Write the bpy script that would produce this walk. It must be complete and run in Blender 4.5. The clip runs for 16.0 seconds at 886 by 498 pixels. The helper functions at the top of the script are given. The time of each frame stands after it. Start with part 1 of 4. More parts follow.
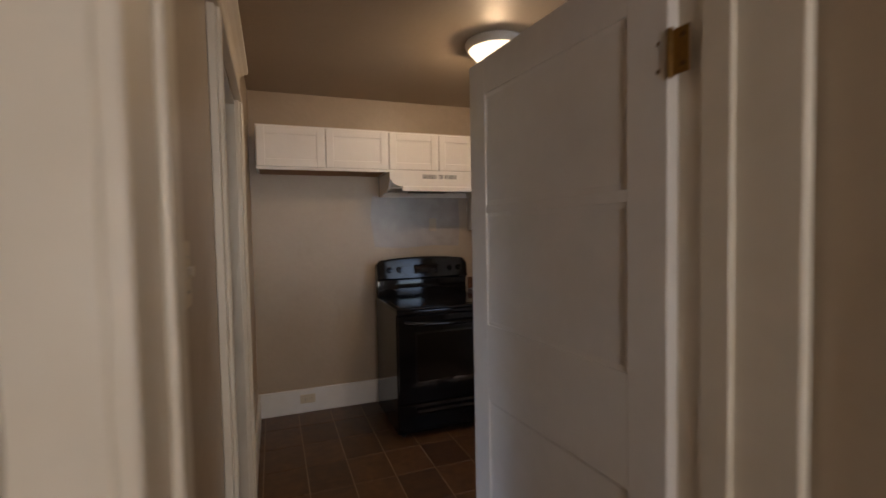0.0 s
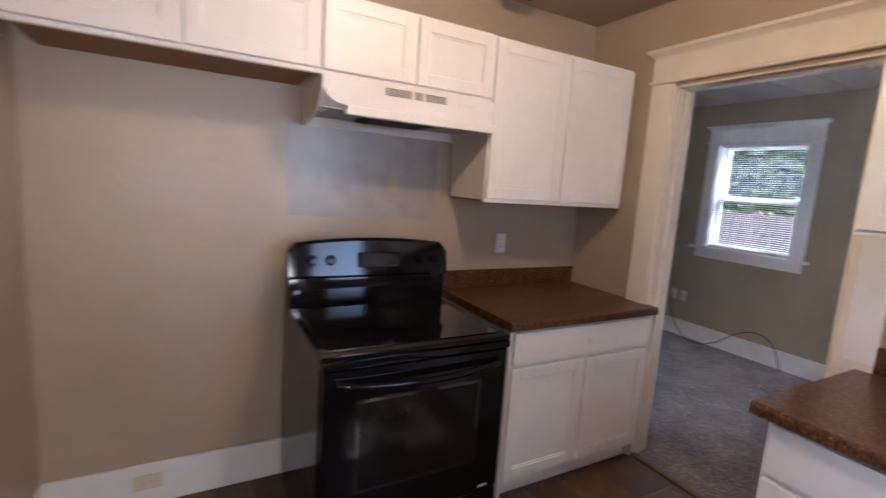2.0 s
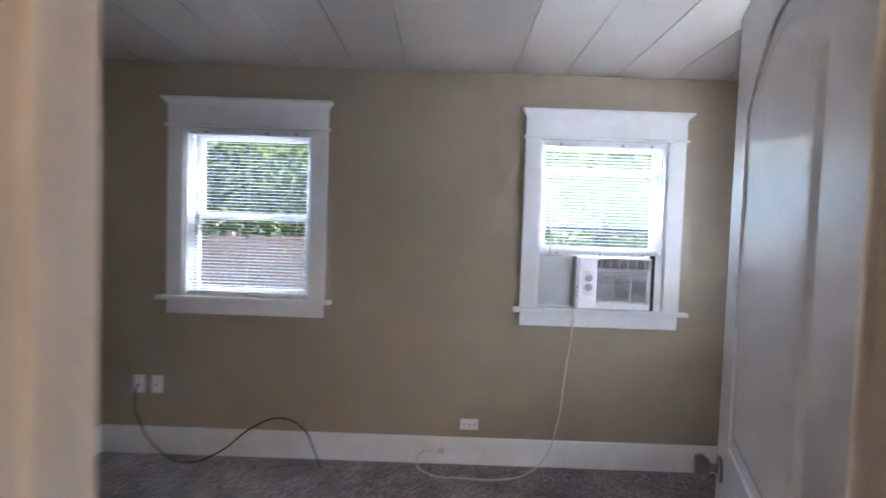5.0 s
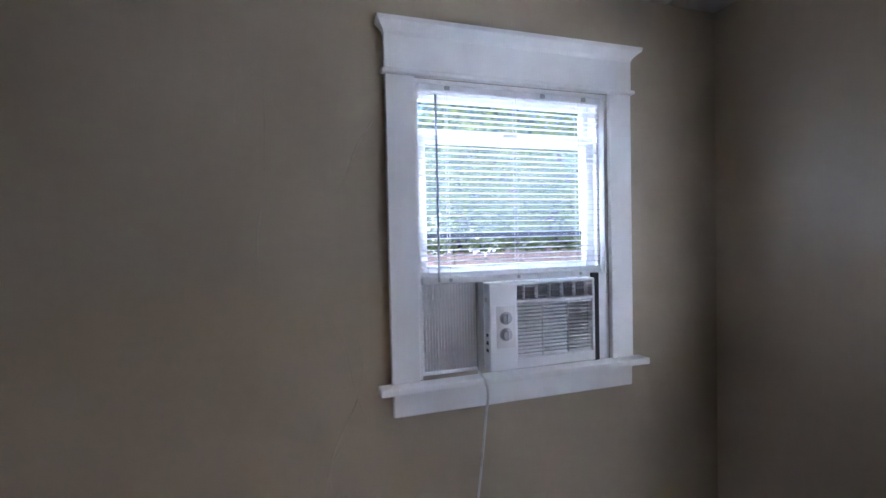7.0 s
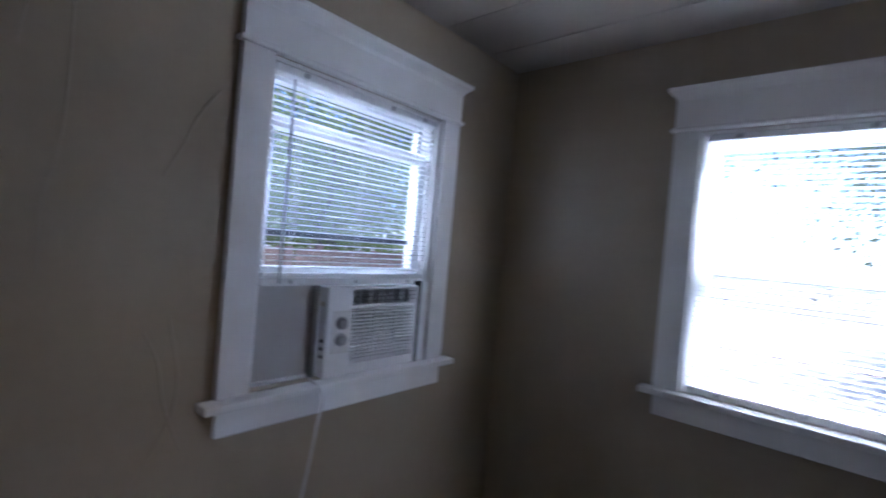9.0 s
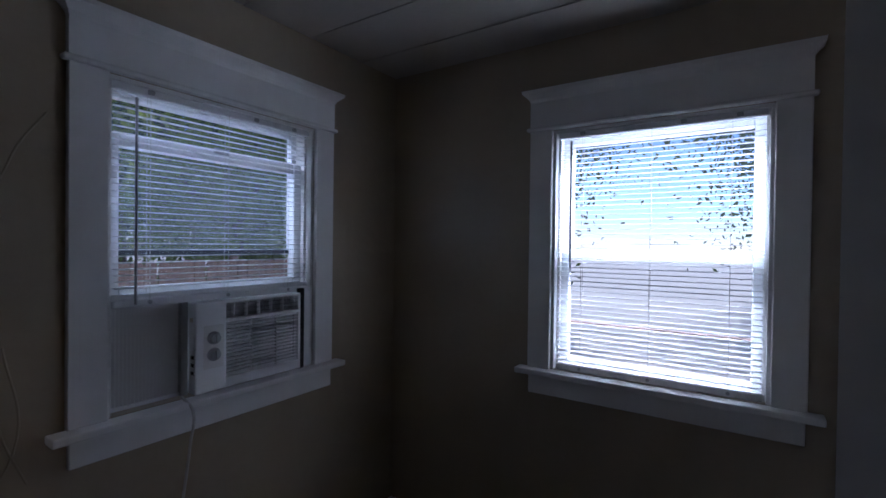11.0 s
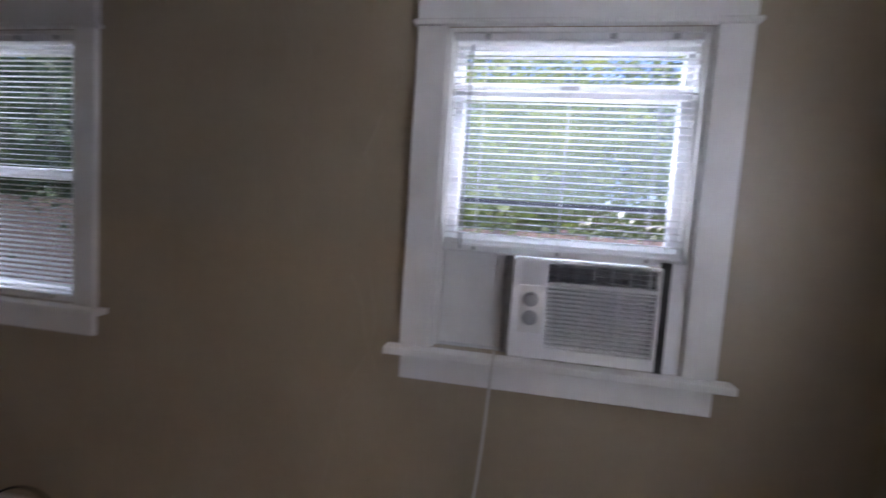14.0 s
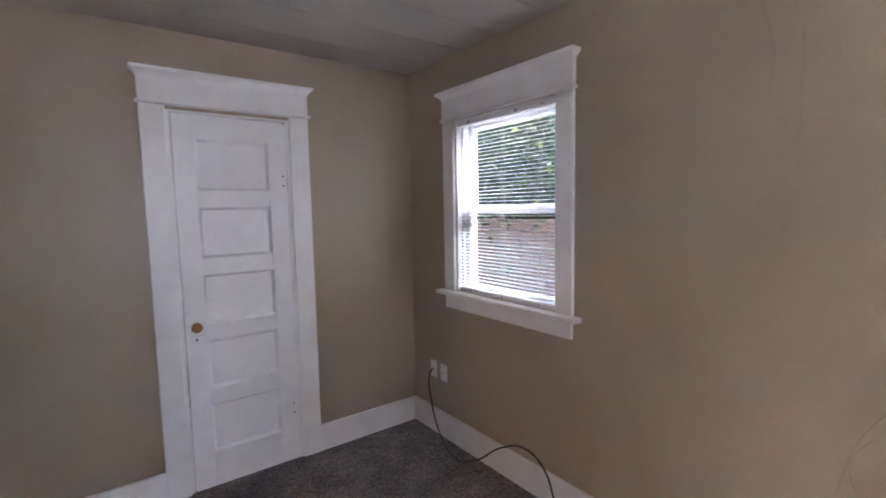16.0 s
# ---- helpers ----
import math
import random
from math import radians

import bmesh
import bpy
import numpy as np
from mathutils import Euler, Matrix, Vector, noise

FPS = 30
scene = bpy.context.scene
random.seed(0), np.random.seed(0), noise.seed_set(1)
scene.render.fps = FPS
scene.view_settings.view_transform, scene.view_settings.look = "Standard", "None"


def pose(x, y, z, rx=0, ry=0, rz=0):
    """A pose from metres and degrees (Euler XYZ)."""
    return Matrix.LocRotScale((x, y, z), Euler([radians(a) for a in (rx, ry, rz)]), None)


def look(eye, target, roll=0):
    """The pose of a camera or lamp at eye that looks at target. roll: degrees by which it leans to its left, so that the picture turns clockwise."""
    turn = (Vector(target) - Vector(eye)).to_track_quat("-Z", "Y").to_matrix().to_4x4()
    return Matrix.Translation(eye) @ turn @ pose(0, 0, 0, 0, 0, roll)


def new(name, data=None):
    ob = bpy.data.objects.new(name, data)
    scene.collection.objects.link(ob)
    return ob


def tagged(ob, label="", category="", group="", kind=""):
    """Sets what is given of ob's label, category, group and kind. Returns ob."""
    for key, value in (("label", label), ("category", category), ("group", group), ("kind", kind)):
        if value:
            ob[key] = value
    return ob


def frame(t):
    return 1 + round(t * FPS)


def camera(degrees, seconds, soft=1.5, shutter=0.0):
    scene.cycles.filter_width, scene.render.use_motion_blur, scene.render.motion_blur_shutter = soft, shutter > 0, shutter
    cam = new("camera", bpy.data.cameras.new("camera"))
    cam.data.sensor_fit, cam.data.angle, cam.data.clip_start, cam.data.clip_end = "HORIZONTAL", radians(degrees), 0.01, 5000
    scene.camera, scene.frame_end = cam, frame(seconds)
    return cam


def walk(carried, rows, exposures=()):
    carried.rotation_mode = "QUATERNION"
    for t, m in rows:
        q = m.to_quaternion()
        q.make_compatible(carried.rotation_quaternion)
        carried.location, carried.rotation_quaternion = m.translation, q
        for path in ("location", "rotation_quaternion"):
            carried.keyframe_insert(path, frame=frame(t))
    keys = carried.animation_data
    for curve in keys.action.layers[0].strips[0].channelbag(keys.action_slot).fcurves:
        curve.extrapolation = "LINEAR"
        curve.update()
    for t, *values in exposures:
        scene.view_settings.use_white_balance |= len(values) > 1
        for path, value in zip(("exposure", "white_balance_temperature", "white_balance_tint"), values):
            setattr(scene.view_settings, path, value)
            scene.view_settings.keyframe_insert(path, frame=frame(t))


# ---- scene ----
cam = camera(88.2, 16.0, shutter=0.5)
PATH = [
    (0, (0.795, 0.383, 1.45), (1.493, 2.256, 1.363), -1.1),
    (0.5, (1.001, 0.749, 1.456), (1.462, 2.694, 1.374), -3.0),
    (1, (1.085, 1.124, 1.461), (1.369, 3.102, 1.4), -1.6),
    (1.5, (1.088, 1.517, 1.453), (1.487, 3.468, 1.271), -0.7),
    (2, (1.203, 1.95, 1.504), (2.163, 3.681, 1.219), 3.9),
    (2.5, (1.397, 2.272, 1.495), (2.651, 3.807, 1.229), -0.4),
    (3, (1.678, 2.544, 1.498), (3.316, 3.649, 1.189), -1.1),
    (3.5, (1.99, 2.801, 1.515), (3.827, 3.554, 1.279), -0.9),
    (4, (2.374, 2.99, 1.491), (4.309, 3.471, 1.332), -0.4),
    (4.5, (2.747, 3.117, 1.5), (4.723, 3.399, 1.362), 0.4),
    (5, (3.083, 3.185, 1.48), (5.081, 3.189, 1.409), 2.0),
    (7.5, (4.603, 2.981, 1.535), (6.447, 2.205, 1.521), 0.2),
    (8, (4.673, 3.005, 1.522), (6.418, 2.028, 1.551), 1.6),
    (8.5, (4.692, 3.197, 1.54), (6.264, 1.965, 1.438), -1.6),
    (9, (4.603, 3.287, 1.546), (5.919, 1.781, 1.524), 4.9),
    (9.2, (4.501, 3.302, 1.569), (5.718, 1.715, 1.521), 5.4),
    (11.3, (4.331, 3.126, 1.583), (5.437, 1.46, 1.551), 0.4),
    (11.5, (4.321, 3.042, 1.596), (5.512, 1.439, 1.49), 1.6),
    (12, (4.371, 2.88, 1.547), (5.838, 1.541, 1.412), 0.7),
    (12.5, (4.38, 2.613, 1.557), (6.113, 1.649, 1.301), 1.8),
    (13, (4.493, 2.469, 1.572), (6.387, 1.856, 1.377), 2.3),
    (13.5, (4.529, 2.427, 1.477), (6.513, 2.209, 1.343), 2.9),
    (14, (4.462, 2.302, 1.486), (6.424, 2.652, 1.33), 3.8),
    (14.5, (4.424, 2.321, 1.519), (6.262, 3.05, 1.218), 2.6),
    (15, (4.36, 2.392, 1.56), (6.03, 3.476, 1.319), 0.4),
    (15.5, (4.244, 2.522, 1.591), (5.6, 3.988, 1.477), -1.5),
    (16, (4.19, 2.577, 1.559), (5.378, 4.176, 1.378), -1.1),
]
EXPOSURES = [
    (0.0, 2.2, 6300, 16), (0.5, 2.6, 6350, 20), (1.0, 2.95, 5750, 21), (1.5, 3.2, 5600, 22), (2.5, 3.5, 5300, 20), (3.0, 3.9, 5250, 21), (3.5, 3.8, 5200, 20), (4.5, 3.35, 5050, 15), (5.0, 3.2, 5600, 18), (7.5, 2.25, 5300, 20), (9.0, 1.6, 5200, 20),
    (11.3, 0.0, 5200, 20), (12.5, 0.05, 5300, 22), (13.0, 1.5, 5500, 22), (13.5, 1.75, 5800, 22), (14.5, 1.95, 6100, 24), (15.0, 2.3, 5850, 24), (16.0, 3.2, 6100, 26),
]
walk(cam, [(t, look(eye, target, roll)) for t, eye, target, roll in PATH], EXPOSURES)

# ---- light ----
world = bpy.data.worlds.new("sky_world")
scene.world = world
world.use_nodes = True
SUN_EL, SUN_AZ = radians(50), radians(172)
_nt = world.node_tree
_sky = _nt.nodes.new("ShaderNodeTexSky")
_sky.sky_type, _sky.sun_disc = "NISHITA", False
_sky.sun_elevation, _sky.sun_rotation = SUN_EL, SUN_AZ
_sky.dust_density, _sky.ozone_density, _sky.altitude = 0.2, 3.0, 1500
_bg = _nt.nodes["Background"]
_bg.inputs["Strength"].default_value = 0.10
_nt.links.new(_sky.outputs["Color"], _bg.inputs["Color"])

sun = new("sun", bpy.data.lights.new("sun", "SUN"))
sun.data.energy, sun.data.angle, sun.data.color = 4.5, radians(0.5), (1.0, 0.95, 0.88)
_sd = Vector((math.sin(SUN_AZ) * math.cos(SUN_EL), math.cos(SUN_AZ) * math.cos(SUN_EL), math.sin(SUN_EL)))
sun.matrix_world = look(_sd * 40, (0, 0, 0))


def area_light(name, at, towards, w, h, watts, colour):
    ob = new(name, bpy.data.lights.new(name, "AREA"))
    ob.data.shape, ob.data.size, ob.data.size_y, ob.data.energy, ob.data.color = "RECTANGLE", w, h, watts, colour
    ob.matrix_world = look(at, towards)
    return ob


SKYLIGHT = (0.80, 0.89, 1.0)
# lamps added outside the window openings, besides the sky, to brighten the rooms
area_light("daylight_fill", (6.85, 4.43, 2.95), (5.2, 4.43, 0.9), 1.3, 0.8, 15, SKYLIGHT)
area_light("daylight_fill", (6.85, 2.20, 2.95), (5.2, 2.20, 0.9), 1.3, 0.8, 52, SKYLIGHT)
area_light("daylight_fill", (4.65, 0.35, 2.95), (4.65, 2.0, 0.9), 1.3, 0.8, 390, SKYLIGHT)
area_light("daylight_fill", (-1.2, 7.2, 2.95), (-1.2, 5.5, 1.2), 1.0, 0.7, 8, SKYLIGHT)
area_light("daylight_fill", (-5.0, 2.6, 2.6), (-3.0, 3.0, 0.6), 1.8, 1.2, 105, (0.72, 0.83, 1.0))
area_light("daylight_fill", (2.45, 0.75, 1.6), (2.45, 2.5, 1.3), 0.85, 0.8, 1.0, SKYLIGHT)
# added lamp that brightens the hall through an assumed, unseen opening
area_light("daylight_fill", (0.9, -2.2, 1.55), (1.5, 0.2, 1.3), 0.6, 0.9, 9.5, (1.0, 0.93, 0.82))

bulb = new("lamp_bulb", bpy.data.lights.new("lamp_bulb", "POINT"))
bulb.data.energy, bulb.data.color, bulb.data.shadow_soft_size = 5.0, (1.0, 0.70, 0.39), 0.05
bulb.location = (2.06, 2.82, 2.46)

# ---- materials ----


def mat(name, colour, rough=0.5, metal=0.0, vary=0.06, grain=60.0, bump=0.0, bump_scale=200.0, coat=0.0, stain=0.0, stain_scale=3.0, spec=0.5, swell=0.0):
    """A surface with two scales of tone, roughness variation and relief."""
    m = bpy.data.materials.new(name)
    m.use_nodes = True
    nt = m.node_tree
    n, l = nt.nodes, nt.links
    b = n["Principled BSDF"]
    b.inputs["Metallic"].default_value = metal
    b.inputs["Specular IOR Level"].default_value = spec
    b.inputs["Coat Weight"].default_value = coat
    b.inputs["Coat Roughness"].default_value = 0.08
    co = n.new("ShaderNodeTexCoord")
    fine = n.new("ShaderNodeTexNoise")
    fine.inputs["Scale"].default_value, fine.inputs["Detail"].default_value = grain, 4
    wide = n.new("ShaderNodeTexNoise")
    wide.inputs["Scale"].default_value, wide.inputs["Detail"].default_value = stain_scale, 5
    geo = n.new("ShaderNodeNewGeometry")
    for t in (fine, wide):
        l.new(geo.outputs["Position"], t.inputs["Vector"])
    mix = n.new("ShaderNodeMix")
    mix.data_type = "RGBA"
    dark = tuple(c * (1 - 2 * vary) for c in colour)
    lite = tuple(min(1, c * (1 + vary)) for c in colour)
    mix.inputs["A"].default_value, mix.inputs["B"].default_value = (*dark, 1), (*lite, 1)
    l.new(fine.outputs["Fac"], mix.inputs["Factor"])
    mix2 = n.new("ShaderNodeMix")
    mix2.data_type = "RGBA"
    mix2.blend_type = "MULTIPLY"
    ramp = n.new("ShaderNodeValToRGB")
    ramp.color_ramp.elements[0].position, ramp.color_ramp.elements[1].position = 0.35, 0.65
    g = 1 - max(stain, vary)
    ramp.color_ramp.elements[0].color = (g, g * 0.985, g * 0.96, 1)
    l.new(wide.outputs["Fac"], ramp.inputs["Fac"])
    mix2.inputs["Factor"].default_value = 1
    l.new(mix.outputs["Result"], mix2.inputs["A"])
    l.new(ramp.outputs["Color"], mix2.inputs["B"])
    l.new(mix2.outputs["Result"], b.inputs["Base Color"])
    mr = n.new("ShaderNodeMapRange")
    mr.inputs["To Min"].default_value, mr.inputs["To Max"].default_value = max(0.02, rough * 0.8), min(1, rough * 1.2)
    l.new(wide.outputs["Fac"], mr.inputs["Value"])
    l.new(mr.outputs["Result"], b.inputs["Roughness"])
    if bump > 0:
        low = n.new("ShaderNodeTexNoise")
        low.inputs["Scale"].default_value, low.inputs["Detail"].default_value, low.inputs["Distortion"].default_value = bump_scale * 0.12, 2, 0.8
        l.new(geo.outputs["Position"], low.inputs["Vector"])
        bl = n.new("ShaderNodeBump")
        bl.inputs["Strength"].default_value, bl.inputs["Distance"].default_value = swell, 0.02
        l.new(low.outputs["Fac"], bl.inputs["Height"])
        rel = n.new("ShaderNodeTexNoise")
        rel.inputs["Scale"].default_value, rel.inputs["Detail"].default_value = bump_scale, 3
        l.new(geo.outputs["Position"], rel.inputs["Vector"])
        bp = n.new("ShaderNodeBump")
        bp.inputs["Strength"].default_value, bp.inputs["Distance"].default_value = bump, 0.004
        l.new(rel.outputs["Fac"], bp.inputs["Height"])
        l.new(bl.outputs["Normal"], bp.inputs["Normal"])
        l.new(bp.outputs["Normal"], b.inputs["Normal"])
    return m


def granite(name):
    """Brown laminate with a speckled stone print."""
    m = mat(name, (0.17, 0.07, 0.032), 0.3, vary=0.1, bump=0.05, bump_scale=300)
    n, l = m.node_tree.nodes, m.node_tree.links
    b = n["Principled BSDF"]
    geo = n.new("ShaderNodeNewGeometry")
    v = n.new("ShaderNodeTexNoise")
    v.inputs["Scale"].default_value, v.inputs["Detail"].default_value, v.inputs["Roughness"].default_value = 75, 6, 0.75
    l.new(geo.outputs["Position"], v.inputs["Vector"])
    r = n.new("ShaderNodeValToRGB")
    e = r.color_ramp.elements
    e[0].position, e[0].color = 0.36, (0.012, 0.005, 0.003, 1)
    e[1].position, e[1].color = 0.72, (0.36, 0.20, 0.095, 1)
    k = e.new(0.47)
    k.color = (0.062, 0.022, 0.008, 1)
    k = e.new(0.58)
    k.color = (0.145, 0.06, 0.022, 1)
    l.new(v.outputs["Fac"], r.inputs["Fac"])
    l.new(r.outputs["Color"], b.inputs["Base Color"])
    return m


def carpet_mat(name, colour):
    m = mat(name, colour, 0.95, vary=0.48, grain=60, bump=1.0, bump_scale=90, stain=0.32, stain_scale=4, spec=0.1, swell=0.5)
    b = m.node_tree.nodes["Principled BSDF"]
    b.inputs["Sheen Weight"].default_value = 0.3
    n, l = m.node_tree.nodes, m.node_tree.links
    src = b.inputs["Base Color"].links[0].from_socket
    geo = n.new("ShaderNodeNewGeometry")
    tuft = n.new("ShaderNodeTexNoise")
    tuft.inputs["Scale"].default_value, tuft.inputs["Detail"].default_value = 85, 2
    l.new(geo.outputs["Position"], tuft.inputs["Vector"])
    mr = n.new("ShaderNodeMapRange")
    mr.inputs["From Min"].default_value, mr.inputs["From Max"].default_value = 0.36, 0.64
    mr.inputs["To Min"].default_value, mr.inputs["To Max"].default_value = 0.42, 1.45
    l.new(tuft.outputs["Fac"], mr.inputs["Value"])
    mx = n.new("ShaderNodeMix")
    mx.data_type, mx.blend_type = "RGBA", "MULTIPLY"
    mx.inputs["Factor"].default_value = 1
    l.new(src, mx.inputs["A"])
    l.new(mr.outputs["Result"], mx.inputs["B"])
    l.new(mx.outputs["Result"], b.inputs["Base Color"])
    return m


def tile_mat(name):
    """Brown mottled vinyl tile, each tile of its own tone."""
    m = mat(name, (0.13, 0.065, 0.03), 0.38, vary=0.3, grain=22, bump=0.15, bump_scale=60, stain=0.35, stain_scale=9)
    n, l = m.node_tree.nodes, m.node_tree.links
    b = n["Principled BSDF"]
    src = b.inputs["Base Color"].links[0].from_socket
    oi = n.new("ShaderNodeObjectInfo")
    mr = n.new("ShaderNodeMapRange")
    mr.inputs["To Min"].default_value, mr.inputs["To Max"].default_value = 0.75, 1.2
    l.new(oi.outputs["Random"], mr.inputs["Value"])
    mx = n.new("ShaderNodeMix")
    mx.data_type, mx.blend_type = "RGBA", "MULTIPLY"
    mx.inputs["Factor"].default_value = 1
    l.new(src, mx.inputs["A"])
    l.new(mr.outputs["Result"], mx.inputs["B"])
    l.new(mx.outputs["Result"], b.inputs["Base Color"])
    return m


def glass_mat(name, veil=0.004):
    """Clear pane with a faint translucent veil mixed in to imitate bright haze."""
    m = bpy.data.materials.new(name)
    m.use_nodes = True
    n, l = m.node_tree.nodes, m.node_tree.links
    b = n["Principled BSDF"]
    b.inputs["Base Color"].default_value = (1, 1, 1, 1)
    b.inputs["Transmission Weight"].default_value = 1
    b.inputs["Roughness"].default_value, b.inputs["IOR"].default_value = 0.0, 1.1
    tr = n.new("ShaderNodeBsdfTranslucent")
    tr.inputs["Color"].default_value = (0.75, 0.84, 0.86, 1)
    geo = n.new("ShaderNodeNewGeometry")
    no = n.new("ShaderNodeTexNoise")
    no.inputs["Scale"].default_value, no.inputs["Detail"].default_value = 5, 5
    l.new(geo.outputs["Position"], no.inputs["Vector"])
    mr = n.new("ShaderNodeMapRange")
    mr.inputs["To Min"].default_value, mr.inputs["To Max"].default_value = veil * 0.6, veil * 1.4
    l.new(no.outputs["Fac"], mr.inputs["Value"])
    mx = n.new("ShaderNodeMixShader")
    l.new(mr.outputs["Result"], mx.inputs["Fac"])
    l.new(b.outputs["BSDF"], mx.inputs[1])
    l.new(tr.outputs["BSDF"], mx.inputs[2])
    l.new(mx.outputs["Shader"], n["Material Output"].inputs["Surface"])
    return m


def emit_mat(name, colour, strength):
    m = bpy.data.materials.new(name)
    m.use_nodes = True
    b = m.node_tree.nodes["Principled BSDF"]
    b.inputs["Base Color"].default_value = (0.8, 0.8, 0.78, 1)
    b.inputs["Emission Color"].default_value = (*colour, 1)
    b.inputs["Emission Strength"].default_value = strength
    return m


M_WALL = mat("beige_wall_paint", (0.44, 0.355, 0.26), 0.36, swell=0.25, vary=0.03, grain=30, bump=0.22, bump_scale=35, stain=0.07, stain_scale=2.2)
M_WALL_ROOM = mat("greige_wall_paint", (0.375, 0.307, 0.212), 0.36, swell=0.3, vary=0.03, grain=30, bump=0.2, bump_scale=30, stain=0.06, stain_scale=2.0)
M_TRIM = mat("white_trim_paint", (0.80, 0.79, 0.77), 0.33, vary=0.025, grain=14, bump=0.08, bump_scale=50, stain=0.05, stain_scale=6)
M_TRIM_CREAM = mat("cream_trim_paint", (0.76, 0.70, 0.60), 0.35, vary=0.03, grain=14, bump=0.08, bump_scale=50, stain=0.06, stain_scale=6)
M_CEIL_K = mat("tan_ceiling_paint", (0.42, 0.34, 0.25), 0.55, vary=0.03, grain=40, bump=0.15, bump_scale=40, stain=0.06)
M_CEIL_R = mat("tan_white_ceiling_tile", (0.47, 0.425, 0.365), 0.45, vary=0.03, grain=40, bump=0.25, bump_scale=45, stain=0.06)
M_CEIL = mat("white_ceiling_tile", (0.72, 0.68, 0.62), 0.45, vary=0.03, grain=40, bump=0.25, bump_scale=45, stain=0.05)
M_CAB = mat("white_cabinet_paint", (0.82, 0.79, 0.75), 0.4, vary=0.02, grain=20, bump=0.05, bump_scale=60, stain=0.03)
M_CABEDGE = mat("raw_plywood", (0.36, 0.17, 0.07), 0.6, vary=0.12, grain=40)
M_LAMINATE = granite("brown_granite_laminate")
M_TILE = tile_mat("brown_floor_tile")
M_GROUT = mat("floor_grout", (0.30, 0.21, 0.14), 0.8, vary=0.1)
M_CARPET = carpet_mat("grey_brown_carpet", (0.25, 0.205, 0.185))
# carpet copy darkened in colour to offset the nearby lamp's light
M_CARPET_DARKENED = carpet_mat("darkened_carpet", (0.09, 0.084, 0.09))
M_BLACK = mat("black_enamel", (0.004, 0.004, 0.005), 0.1, vary=0.05, coat=0.08, stain=0.1, spec=0.28)
M_BLACKGLASS = mat("black_glass", (0.004, 0.004, 0.005), 0.05, vary=0.05, coat=0.6)
M_OVENGLASS = mat("oven_window_glass", (0.010, 0.007, 0.005), 0.16, vary=0.05, spec=0.22)
M_CHROME = mat("brushed_steel", (0.62, 0.60, 0.57), 0.22, metal=1.0, vary=0.05)
M_NICKEL = mat("satin_nickel", (0.26, 0.23, 0.2), 0.3, metal=1.0, vary=0.05)
M_BRASS = mat("aged_brass", (0.33, 0.20, 0.07), 0.35, metal=1.0, vary=0.2, grain=90)
M_BRONZE = mat("dark_bronze", (0.17, 0.11, 0.06), 0.35, metal=1.0, vary=0.2)
M_ACWHITE = mat("bright_white_plastic", (0.88, 0.88, 0.88), 0.35, vary=0.015)
M_PLASTIC = mat("white_plastic", (0.78, 0.77, 0.74), 0.4, vary=0.02)
M_IVORY = mat("ivory_plastic", (0.66, 0.58, 0.44), 0.45, vary=0.03)
M_SLOT = mat("dark_slot", (0.02, 0.02, 0.02), 0.7)
M_GREYPL = mat("grey_plastic", (0.42, 0.42, 0.42), 0.45, vary=0.03)
M_BLIND = mat("white_blind_vinyl", (0.80, 0.80, 0.80), 0.45, vary=0.02)
M_CABLE = mat("black_cable", (0.015, 0.013, 0.012), 0.5)
M_CORD = mat("white_cord", (0.6, 0.58, 0.54), 0.5)
M_GLASS = glass_mat("window_glass")
# stronger veil for window 2, imitating its overexposed haze
M_GLASS_VEILED = glass_mat("veiled_window_glass", 0.016)
M_SHADE_LIT = emit_mat("lit_frosted_glass", (1.0, 0.80, 0.52), 0.45)
M_SHADE = mat("frosted_white_glass", (0.80, 0.81, 0.82), 0.25, vary=0.02, coat=0.3)
M_VINYL = mat("white_vinyl_sash", (0.78, 0.79, 0.80), 0.4, vary=0.02)
M_DOOR = mat("painted_door_grey_white", (0.70, 0.665, 0.63), 0.36, vary=0.03, grain=18, bump=0.12, bump_scale=45, stain=0.05, stain_scale=4)
M_DOOR_W = mat("painted_door_white", (0.80, 0.79, 0.78), 0.34, vary=0.03, grain=18, bump=0.1, bump_scale=45, stain=0.04, stain_scale=4)
M_DOOR_GLOSS = mat("semi_gloss_white_door_paint", (0.78, 0.78, 0.78), 0.2, vary=0.03, grain=18, bump=0.06, bump_scale=45, stain=0.04, stain_scale=4)
# fan blade brown, also used for the painted shadow lines round the drawers
M_FAN_AND_GAP = mat("dark_fan_blade_and_shadow_gap", (0.05, 0.035, 0.03), 0.5, vary=0.1)
M_GRASS = mat("dry_lawn", (0.12, 0.13, 0.05), 0.95, vary=0.3, grain=30, bump=0.6, bump_scale=60, stain=0.3)
M_CONCRETE = mat("pale_concrete", (0.5, 0.48, 0.45), 0.85, vary=0.1, grain=40, bump=0.2, stain=0.15)
M_FENCE = mat("weathered_fence_wood", (0.27, 0.17, 0.13), 0.85, vary=0.2, grain=25, bump=0.3, bump_scale=40, stain=0.25, stain_scale=6)
M_BARK = mat("tree_bark", (0.12, 0.085, 0.06), 0.95, vary=0.3, grain=25, bump=0.8, bump_scale=20)
